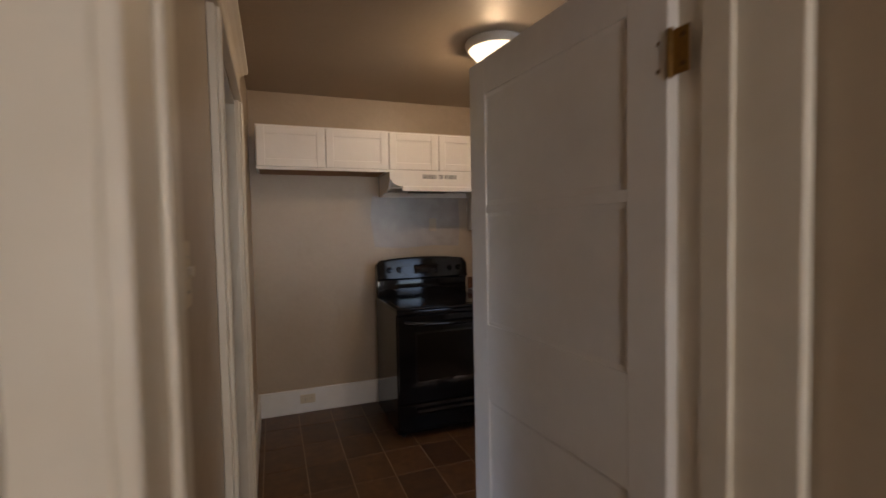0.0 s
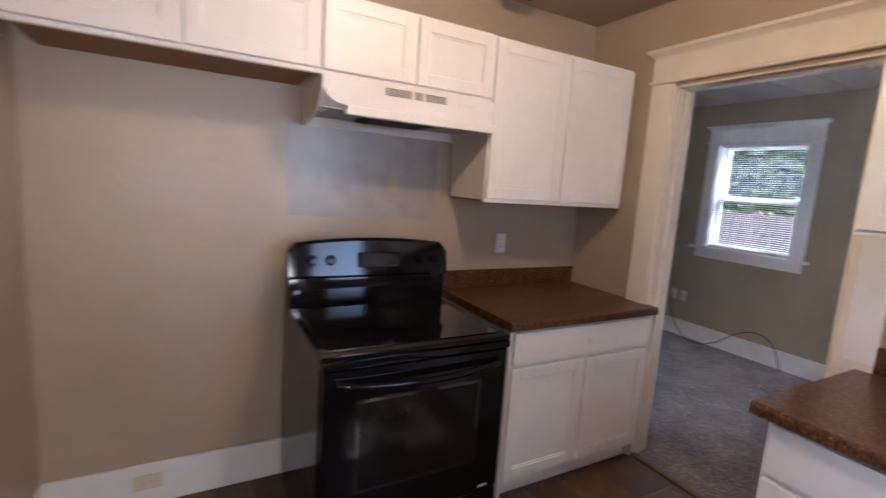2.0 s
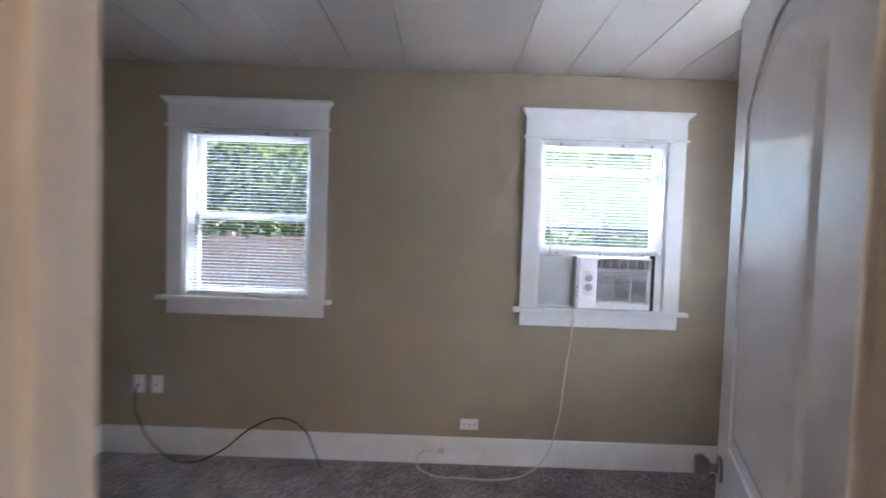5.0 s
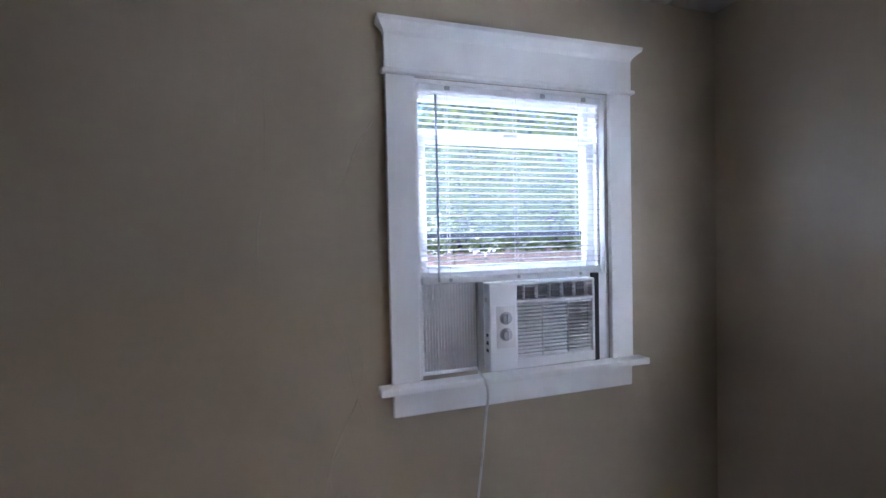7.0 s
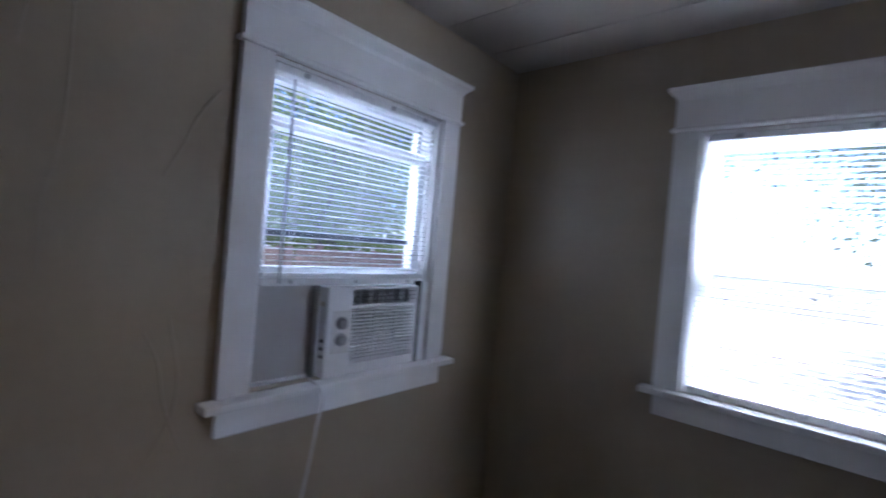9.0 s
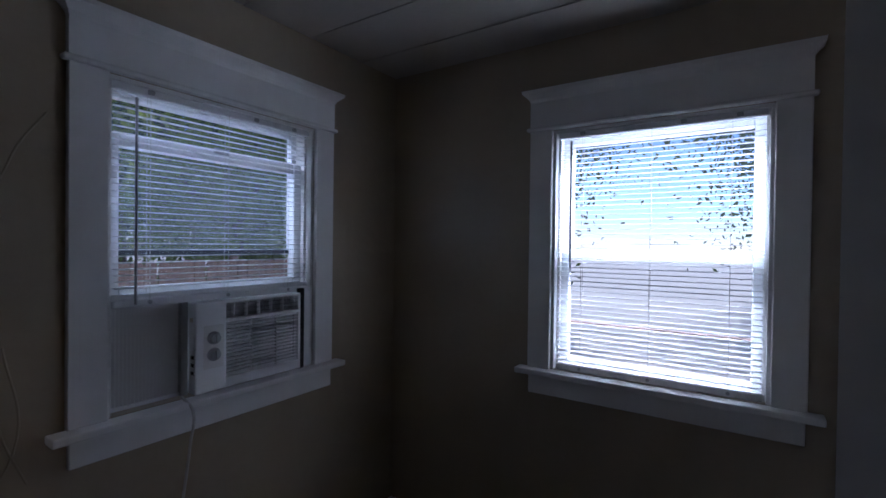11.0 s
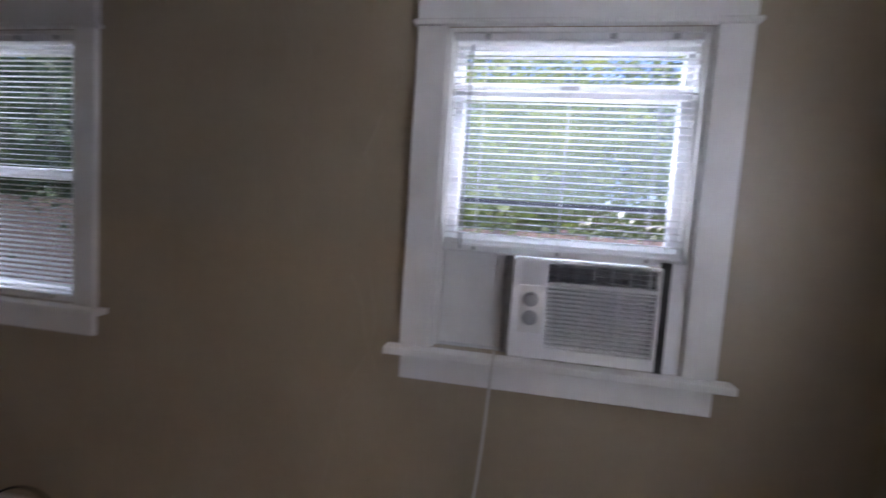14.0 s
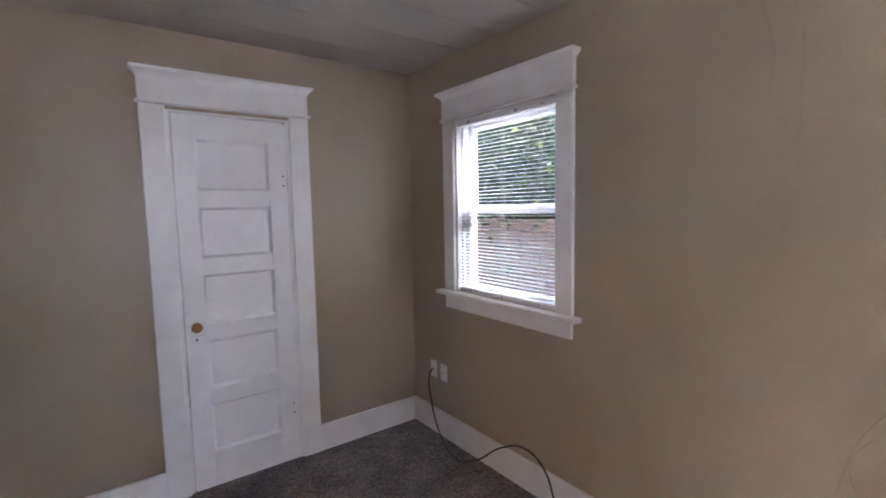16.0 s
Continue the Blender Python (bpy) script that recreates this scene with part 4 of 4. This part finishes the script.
def base_cabinet(at, rz, w, d, label, drawers=1):
    """Local x from its left side, front at y = 0; stands on a recessed toe kick."""
    ob = thing("base_cabinet", label, "cabinet", group="kitchen base cabinets", at=at, rz=rz)
    part("body", bx(0, w, 0.02, d, 0.10, 0.868, bevel=0.002), M_CAB, ob)
    part("face_frame", bx(0, w, 0.003, 0.021, 0.10, 0.868), M_CAB, ob)
    part("toe_kick", bx(0, w, 0.06, d, 0.0, 0.10), M_CAB, ob)
    part("end_leg", bx(0, 0.018, 0.004, 0.07, 0.0, 0.10), M_CAB, ob)
    dw = w / drawers
    for i in range(drawers):
        f = part("drawer_front", bx(i * dw + 0.012, (i + 1) * dw - 0.012, -0.016, 0.003, 0.70, 0.855, bevel=0.005, seg=2), M_CAB, ob)
        cab_knob(f, (i + 0.5) * dw, -0.016, 0.78)
    for i in range(2):
        cab_door(ob, i * w / 2 + 0.012, (i + 1) * w / 2 - 0.008, 0.125, 0.682, -0.016)
    return ob


base_cabinet((2.462, 3.53, 0), 0, 0.945, KN - 3.525, "white base cabinet with a drawer above two doors")
base_cabinet((2.735, 2.60, 0), -90, 0.77, KE - 2.735, "white base cabinet under the short worktop")
base_cabinet((2.735, 1.829, 0), -90, 0.77, KE - 2.735, "white base cabinet under the short worktop")


def worktop(name, at, rz, w, d, label):
    ob = thing(name, label, "worktop", at=at, rz=rz)
    bm = B()
    prof = [(d, 0.87), (d, 0.91), (0.012, 0.91), (0.004, 0.907), (0.0, 0.90), (0.0, 0.872), (0.004, 0.869), (0.02, 0.869)]
    prism(bm, prof, "x", 0, w)
    part("top", bm, M_LAMINATE, ob)
    part("backsplash", bx(0, w, d - 0.02, d - 0.001, 0.9105, 1.014, bevel=0.003), M_LAMINATE, ob)
    return ob


worktop("worktop_north", (2.438, 3.50, 0), 0, KE - 2.438 - 0.001, KN - 3.495, "brown granite-look laminate worktop with a backsplash beside the range")
worktop("worktop_east", (2.695, 2.64, 0), -90, 2.64 - KS - 0.001, KE - 2.695, "brown granite-look laminate worktop beside the bedroom doorway")


def outlet(name, at, rz, label, kind="duplex", material=M_PLASTIC, lay=0):
    """A wall plate; local face looks to -y."""
    ob = thing(name, label, "outlet" if kind != "switch" else "light switch", at=at, rz=rz)
    if lay:
        ob.matrix_world = pose(*at, 0, 0, rz) @ pose(0, 0, 0, 0, 90, 0)
    part("plate", bx(-0.035, 0.035, -0.007, 0, -0.0575, 0.0575, bevel=0.004, seg=2), material, ob)
    if kind == "duplex":
        for s in (-1, 1):
            p = part("socket", bx(-0.016, 0.016, -0.009, -0.006, s * 0.02 - 0.013, s * 0.02 + 0.013, bevel=0.004), material, ob)
            for x in (-0.006, 0.006):
                part("slot", bx(x - 0.001, x + 0.001, -0.0096, -0.0085, s * 0.02 - 0.004, s * 0.02 + 0.005), M_SLOT, p)
        part("screw", cyl(B(), (0, -0.0085, 0), (0, 1, 0), 0.003, 0.002, 8), M_GREYPL, ob)
    elif kind == "switch":
        part("toggle", bx(-0.005, 0.005, -0.018, -0.006, -0.004, 0.014, bevel=0.002), material, ob)
        for z in (-0.03, 0.03):
            part("screw", cyl(B(), (0, -0.0085, z), (0, 1, 0), 0.003, 0.002, 8), M_GREYPL, ob)
    elif kind == "coax":
        part("jack", cyl(B(), (0, -0.02, 0), (0, 1, 0), 0.005, 0.014, 10), M_CHROME, ob)
        for z in (-0.042, 0.042):
            part("screw", cyl(B(), (0, -0.0085, z), (0, 1, 0), 0.003, 0.002, 8), M_GREYPL, ob)
    elif kind == "triple":
        for z in (-0.035, 0, 0.035):
            part("hole", cyl(B(), (0, -0.0085, z), (0, 1, 0), 0.005, 0.003, 10), M_SLOT, ob)
    return ob


outlet("wall_outlet", (1.02, KN - 0.020, 0.112), 0, "ivory duplex outlet set sideways in the baseboard", material=M_IVORY, lay=1)
outlet("wall_outlet", (2.83, KN, 1.17), 0, "white duplex outlet above the worktop")
part("blank_plate", bx(2.085, 2.15, KN - 0.004, KN, 1.435, 1.545, bevel=0.002), M_WALL).parent = None
tagged(bpy.data.objects["blank_plate"], "beige painted-over blank wall plate", "wall plate")
outlet("light_switch", (KW, 1.27, 1.38), 90, "ivory toggle light switch on the beige wall", "switch", M_IVORY)
outlet("wall_outlet", (RE, 5.10, 0.45), -90, "white cable wall plate above the baseboard", "coax")
outlet("wall_outlet", (RE, 4.985, 0.45), -90, "white outlet plate above the baseboard", "coax")
outlet("wall_outlet", (RE, 2.985, 0.262), -90, "small white phone plate set sideways", "triple", lay=1)
pb = thing("surface_box", "white plastic surface outlet box on the baseboard", "outlet", at=(RE - 0.02, 3.17, 0.115), rz=-90)
part("box", bx(-0.045, 0.045, -0.035, 0, -0.035, 0.035, bevel=0.005), M_PLASTIC, pb)
part("plug", bx(-0.012, 0.03, -0.06, -0.035, -0.014, 0.014, bevel=0.004), M_CORD, pb)

tagged(tube("coax_cable", [(RE - 0.02, 5.10, 0.45), (RE - 0.045, 5.10, 0.40), (RE - 0.05, 5.075, 0.25), (RE - 0.09, 4.92, 0.07), (RE - 0.13, 4.72, 0.015), (RE - 0.12, 4.53, 0.08), (RE - 0.10, 4.33, 0.235), (RE - 0.09, 4.17, 0.295), (RE - 0.10, 4.03, 0.25), (RE - 0.13, 3.93, 0.10), (RE - 0.14, 3.895, 0.015)], 0.005, M_CABLE), "loose black coaxial cable looping over the carpet", "cable")
tagged(tube("power_cord", [(5.960, 2.375, 1.040), (5.885, 2.375, 1.005), (5.890, 2.380, 0.900), (5.925, 2.400, 0.600), (5.920, 2.440, 0.280), (5.890, 2.510, 0.100), (5.830, 2.630, 0.025), (5.770, 2.790, 0.016), (5.770, 3.020, 0.016), (5.810, 3.250, 0.020), (5.850, 3.310, 0.060), (5.900, 3.270, 0.110), (5.905, 3.205, 0.110)], 0.0045, M_CORD), "white air conditioner power cord trailing to the floor", "cable")


def air_conditioner():
    ob = thing("air_conditioner", "white window air conditioner with louvred grille and two dials", "air conditioner", at=(RE - 0.02, W2C, 0), rz=-90)
    # local x to the right, y out
    x0, x1, z0, z1 = -0.135, 0.325, 1.034, 1.36
    part("casing", bx(x0 + 0.006, x1 - 0.02, 0.03, 0.42, z0 + 0.004, z1 - 0.004, bevel=0.004), M_ACWHITE, ob)
    fr = B()
    gx0, gx1, gz0, gz1 = x0 + 0.115, x1 - 0.018, z0 + 0.04, z1 - 0.012
    box(fr, x0, gx0, 0, 0.05, z0, z1, bevel=0.004)
    box(fr, gx1, x1 - 0.005, 0.001, 0.05, z0, z1, bevel=0.003)
    box(fr, gx0 - 0.004, gx1 + 0.004, 0.0005, 0.05, z0 + 0.001, gz0, bevel=0.003)
    box(fr, gx0 - 0.004, gx1 + 0.004, 0.0005, 0.05, gz1, z1 - 0.001, bevel=0.003)
    box(fr, gx0 - 0.004, gx1 + 0.004, 0.001, 0.04, gz1 - 0.070, gz1 - 0.058, bevel=0.002)
    part("front_frame", fr, M_ACWHITE, ob)
    part("grille_back", bx(gx0, gx1, 0.03, 0.036, gz0, gz1), M_SLOT, ob)
    n = 15
    me = mesh_of("louvre", bx(gx0, gx1, -0.006, 0.006, -0.0022, 0.0022, bevel=0.001), M_ACWHITE)
    for i in range(n):
        piece("louvre", me, ob, 0, 0.012, gz0 + 0.007 + i * (gz1 - 0.074 - gz0) / (n - 0.3), rx=20)
    me = mesh_of("vane", bx(gx0, gx1, -0.01, 0.01, -0.0015, 0.0015), M_GREYPL)
    for i in range(3):
        piece("vane", me, ob, 0, 0.016, gz1 - 0.046 + i * 0.017, rx=-15)
    me = mesh_of("deflector", bx(-0.002, 0.002, 0.002, 0.02, gz1 - 0.057, gz1), M_ACWHITE)
    for i in range(6):
        piece("deflector", me, ob, gx0 + 0.03 + i * 0.055)
    for f in (0.33, 0.67):
        part("rib", bx(gx0 + (gx1 - gx0) * f - 0.0015, gx0 + (gx1 - gx0) * f + 0.0015, 0.003, 0.02, gz0, gz1 - 0.07), M_ACWHITE, ob)
    part("label", bx(x0 - 0.0008, x0 + 0.001, 0.02, 0.04, z1 - 0.07, z1 - 0.055), M_IVORY, ob)
    cp = part("control_panel", bx(x0 + 0.028, gx0 - 0.012, -0.002, 0.002, z0 + 0.085, z0 + 0.24, bevel=0.001), M_PLASTIC, ob, "off-white control panel")
    for z in (z0 + 0.135, z0 + 0.195):
        d = part("dial", lathe(B(), [(0, 0), (0.024, 0), (0.024, 0.004), (0.019, 0.006), (0.018, 0.018), (0, 0.019)], (x0 + 0.064, -0.002, z), (0, -1, 0), 24), M_GREYPL, cp, smooth=True)
        part("pointer", bx(x0 + 0.0615, x0 + 0.0665, -0.026, -0.019, z - 0.017, z + 0.017, bevel=0.001), M_GREYPL, d)
    for i in range(3):
        part("side_slot", bx(x0 - 0.0006, x0 + 0.004, 0.012, 0.03, z0 + 0.07 + i * 0.028, z0 + 0.082 + i * 0.028), M_SLOT, ob)
    return ob


air_conditioner()
acc = thing("filler_panel", "white pleated accordion panel beside the air conditioner", "filler panel", at=(RE + 0.05, W2C, 0), rz=-90)
bm = B()
n = 22
for i in range(n):
    xa, xb = -0.386 + i * 0.25 / n, -0.386 + (i + 1) * 0.25 / n
    xm = (xa + xb) / 2
    v = [bm.verts.new(p) for p in ((xa, 0.006, 1.03), (xm, -0.006, 1.03), (xb, 0.006, 1.03), (xa, 0.006, 1.38), (xm, -0.006, 1.38), (xb, 0.006, 1.38))]
    bm.faces.new((v[0], v[1], v[4], v[3]))
    bm.faces.new((v[1], v[2], v[5], v[4]))
part("pleats", bm, M_ACWHITE, acc)
part("rail", bx(-0.386, -0.14, -0.008, 0.008, 1.028, 1.042), M_VINYL, acc)
part("end_strip", bx(-0.16, -0.136, -0.02, 0.0, 1.03, 1.375), M_GREYPL, acc)
acc2 = thing("filler_panel", "black strip imitating the shaded gap at the air conditioner's side, with a frame", "filler panel", at=(RE + 0.07, W2C, 0), rz=-90)
# near-black strip put in for the shade of the open gap
part("strip", bx(0.316, 0.345, -0.08, -0.065, 1.03, 1.378), M_SLOT, acc2)
part("frame", bx(0.345, 0.386, -0.075, 0.012, 1.03, 1.378, bevel=0.002), M_VINYL, acc2)


def ceiling_lamp(at, label, shade, lit=False):
    ob = thing("ceiling_light", label, "ceiling light", group="dome ceiling lights", at=at)
    part("base", lathe(B(), [(0, 0), (0.18, 0), (0.183, -0.012), (0.176, -0.03), (0.162, -0.045), (0, -0.045)], (0, 0, 0), seg=40), M_PLASTIC, ob, "white metal lamp base", smooth=True)
    s = part("shade", lathe(B(), [(0.158, -0.036), (0.15, -0.055), (0.132, -0.08), (0.1, -0.103), (0.06, -0.12), (0.02, -0.128), (0.0, -0.129)], (0, 0, 0), seg=40), shade, ob, smooth=True)
    f = part("finial", lathe(B(), [(0.0, -0.125), (0.012, -0.128), (0.014, -0.138), (0.008, -0.148), (0, -0.15)], (0, 0, 0), seg=14), M_PLASTIC, ob, smooth=True)
    if lit:
        s.visible_shadow = False
        f.visible_shadow = False
    return ob


ceiling_lamp((2.06, 2.82, KZ), "lit dome ceiling light with frosted glass, warm glow", M_SHADE_LIT, True)
ceiling_lamp((4.70, 3.24, RZ), "unlit white frosted glass dome ceiling light", M_SHADE)

sk = thing("vent_fixture", "open ceiling fixture with white plate and chrome sockets", "ceiling fixture", at=(2.70, 3.94, KZ))
part("plate", lathe(B(), [(0, 0), (0.14, 0), (0.14, -0.006), (0.12, -0.016), (0, -0.018)], (0, 0, 0), seg=32), M_IVORY, sk, smooth=True)
for dy in (-0.035, 0.035):
    part("socket", cyl(B(), (-0.09, dy, -0.04), (1, 0.1, 0), 0.022, 0.15, 18), M_CHROME, sk, smooth=True)
part("bracket", bx(-0.03, 0.03, -0.07, 0.07, -0.03, -0.016, bevel=0.003), M_CHROME, sk)

# ---- living room ----
bc = thing("bookcase", "white painted built-in bookcase with open shelves", "bookcase", at=(-3.16, LN - 0.34, 0))
part("side_panel", bx(0, 0.03, 0, 0.34, 0, 1.40, bevel=0.002), M_TRIM, bc)
part("side_panel", bx(1.40, 1.455, 0, 0.34, 0, 1.40, bevel=0.002), M_TRIM, bc)
part("back", bx(0.03, 1.40, 0.32, 0.338, 0, 1.40), M_TRIM, bc)
part("top", bx(-0.02, 1.49, -0.03, 0.34, 1.40, 1.445, bevel=0.004), M_TRIM, bc)
for z in (0.07, 0.40, 0.66, 0.92, 1.17):
    part("shelf", bx(0.03, 1.40, 0.005, 0.32, z - 0.024, z, bevel=0.002), M_TRIM, bc)
part("plinth", bx(0.03, 1.40, 0.01, 0.03, 0, 0.046), M_TRIM, bc)
dk = thing("built_in_drawers", "white painted built-in chest of four drawers under the window", "drawers", at=(-1.70, LN - 0.34, 0))
part("body", bx(0, 1.66, 0.012, 0.34, 0.0, 0.93), M_TRIM, dk)
part("top", bx(0, 1.66, -0.03, 0.34, 0.93, 0.983, bevel=0.004), M_TRIM, dk)
for x0, x1, z0, z1 in ((0.05, 0.49, 0.725, 0.875), (0.52, 0.96, 0.725, 0.875), (0.05, 0.96, 0.375, 0.69), (0.05, 0.96, 0.045, 0.34)):
    # dark slab slightly larger than the front, painted in for its shadow gap
    part("drawer_shadow_line", bx(x0 - 0.007, x1 + 0.007, 0.006, 0.0125, z0 - 0.007, z1 + 0.007), M_FAN_AND_GAP, dk, "dark slab imitating the shadow line round a drawer front")
    f = part("drawer_front", bx(x0, x1, -0.012, 0.012, z0, z1, bevel=0.004), M_TRIM, dk)
    for x in ([(x0 + x1) / 2] if x1 - x0 < 0.6 else [x0 + 0.235, x1 - 0.235]):
        cab_knob(f, x, -0.012, (z0 + z1) / 2, 0.019, M_NICKEL, "dark nickel knob")
fan = thing("ceiling_fan", "dark-bladed ceiling fan at rest", "ceiling fan", at=(-1.55, 3.85, LZ))
part("rod", cyl(B(), (0, 0, -0.16), (0, 0, 1), 0.014, 0.16, 12), M_BRONZE, fan)
part("motor", lathe(B(), [(0, -0.15), (0.09, -0.155), (0.12, -0.2), (0.1, -0.26), (0.04, -0.29), (0, -0.29)], (0, 0, 0), seg=28), M_BRONZE, fan, smooth=True)
for i in range(5):
    a = 72 * i + 20
    bm = bx(0.16, 0.66, -0.065, 0.065, -0.004, 0.004, bevel=0.003)
    b = part("blade", bm, M_FAN_AND_GAP, fan)
    b.matrix_local = pose(0, 0, -0.22, 0, 0, a) @ pose(0, 0, 0, 10, 0, 0)
    b2 = part("blade_arm", bx(0.08, 0.2, -0.02, 0.02, -0.01, -0.002), M_BRONZE, b)

# ---- outdoors ----
GZ = -0.45
bm = B()
box(bm, -400, 400, -400, 400, GZ - 0.5, GZ)
tagged(part("ground", bm, M_GRASS), "dry grassy ground round the house", "ground", kind="structure")
tagged(part("pavement_driveway", bx(-60, 70, -90, -2.2, GZ - 0.1, GZ + 0.02), M_CONCRETE), "pale sunlit concrete driveway", "pavement", kind="structure")


def fence(name, at, rz, n, h, label):
    ob = thing(name, label, "fence", at=at, rz=rz)
    rnd = random.Random(7)
    ms = []
    for k in range(3):
        bm = B()
        hh = h + (k - 1) * 0.012
        prism(bm, [(0, 0), (0.138, 0), (0.138, hh - 0.03), (0.11, hh), (0.028, hh), (0, hh - 0.03)], "y", -0.009, 0.009)
        ms.append(mesh_of("board", bm, M_FENCE))
    for i in range(n):
        piece("board", ms[rnd.randrange(3)], ob, i * 0.147, rnd.uniform(-0.004, 0.004), 0, rz=rnd.uniform(-1, 1), ry=rnd.uniform(-0.4, 0.4))
    for z in (0.3, h - 0.35):
        part("rail", bx(0, n * 0.147, 0.01, 0.05, z, z + 0.09), M_FENCE, ob)
    for i in range(0, n + 1, 16):
        part("post", bx(i * 0.147 - 0.045, i * 0.147 + 0.045, 0.05, 0.14, 0, h + 0.05), M_FENCE, ob)
    return ob


fence("fence", (10.2, 13.6, GZ), -90, 126, 1.78, "weathered reddish wooden board fence in the side yard")


def tree(name, at, h, spread, leaves, seed, label, leaf=M_LEAF, size=0.16, base=0.35):
    """A tapered trunk, forking limbs and a crown of loose leaf clumps."""
    ob = thing(name, label, "tree", at=at)
    rnd = random.Random(seed)
    bm = B()
    tips = []

    def limb(p, d, r, ln, depth):
        q = p + d * ln
        cyl(bm, p, d, r, ln, 8, r * 0.68)
        if depth == 0:
            tips.append(q)
            return
        for _ in range(3):
            nd = (d + Vector((rnd.uniform(-1, 1), rnd.uniform(-1, 1), rnd.uniform(-0.25, 0.6))) * 0.75).normalized()
            limb(q - d * 0.03, nd, r * 0.6, ln * rnd.uniform(0.62, 0.85), depth - 1)
        tips.append(q)
    limb(Vector((0, 0, -0.1)), Vector((0.03, 0.02, 1)).normalized(), h * 0.035, h * base, 3)
    part("trunk", bm, M_BARK, ob, smooth=True)
    cl = []
    for t in tips:
        for _ in range(2):
            cl.append((t + Vector((rnd.gauss(0, spread * 0.16), rnd.gauss(0, spread * 0.16), rnd.gauss(0, spread * 0.12))), rnd.uniform(0.25, 0.6) * spread * 0.32))
    verts, faces = [], []
    for i in range(leaves):
        c, r = cl[rnd.randrange(len(cl))]
        p = c + Vector((rnd.gauss(0, r), rnd.gauss(0, r), rnd.gauss(0, r * 0.7)))
        u = Vector((rnd.uniform(-1, 1), rnd.uniform(-1, 1), rnd.uniform(-1, 1))).normalized()
        v = u.orthogonal().normalized()
        v = (Matrix.Rotation(rnd.uniform(0, 6.28), 3, u) @ v)
        w = u.cross(v)
        s = size * rnd.uniform(0.6, 1.3)
        k = len(verts)
        verts += [p - v * s, p + w * s * 0.45, p + v * s, p - w * s * 0.45]
        faces.append((k, k + 1, k + 2, k + 3))
    me = bpy.data.meshes.new("crown")
    me.from_pydata([tuple(v) for v in verts], [], faces)
    me.materials.append(leaf)
    cr = new("crown", me)
    cr.parent = ob
    return ob


for at, h, sp, n, seed, mt in (((12.6, 6.2, GZ), 6.0, 4.6, 17000, 3, M_LEAF), ((12.2, 1.9, GZ), 5.6, 4.4, 17000, 5, M_LEAF), ((12.8, -2.6, GZ), 6.2, 4.8, 17000, 8, M_LEAF),
                              ((12.0, 9.8, GZ), 6.0, 5.0, 24000, 9, M_LEAF_SHADE), ((12.6, 13.4, GZ), 6.5, 5.0, 16000, 10, M_LEAF_SHADE), ((16.5, 4.0, GZ), 8.0, 6.5, 22000, 14, M_LEAF_SHADE), ((16.5, -1.5, GZ), 8.5, 6.5, 20000, 15, M_LEAF_SHADE)):
    tree("tree", at, h, sp, n, seed, "leafy green tree behind the wooden fence", mt, 0.085, 0.24)
for at, h, sp, n, seed in (((10.9, -7.6, GZ), 8.2, 7.6, 80000, 11), ((2.3, -8.4, GZ), 8.2, 7.6, 80000, 13), ((14.5, -16.0, GZ), 9.5, 8.5, 60000, 16), ((1.2, -16.5, GZ), 9.5, 8.5, 60000, 17)):
    tree("tree", at, h, sp, n, seed, "tall tree beyond the sunlit driveway, its leaves coloured dark for shade", M_LEAF_SHADE, 0.085, 0.36)
# a plain storm frame bar outside the south window
part("storm_bar", bx(-WH + 0.012, WH - 0.012, 0.142, 0.152, 1.215, 1.232, bevel=0.002), M_FENCE, bpy.data.objects["window_3"], "thin brown wooden storm frame bar")

# ---- kitchen floor tiles ----
TX, TY = 0.245, 0.312
tm = {}
y = 3.90 + TY
while y > KS - 0.20 + 0.01:
    yb, ya = min(y, KN), max(y - TY, KS - 0.20)
    x = 0.945 - 2 * TX
    while x < KE + 0.02 - 0.01:
        xa, xb = max(x, KW - 0.06), min(x + TX, KE + 0.02)
        key = (round(xb - xa, 3), round(yb - ya, 3))
        if key[0] > 0.02:
            if key not in tm:
                tm[key] = mesh_of("tile", bx(0.003, key[0] - 0.003, 0.003, key[1] - 0.003, -0.006, 0.0, bevel=0.0015), M_TILE)
            piece("tile", tm[key], floor_k, xa, ya, 0)
        x += TX
    y -= TY
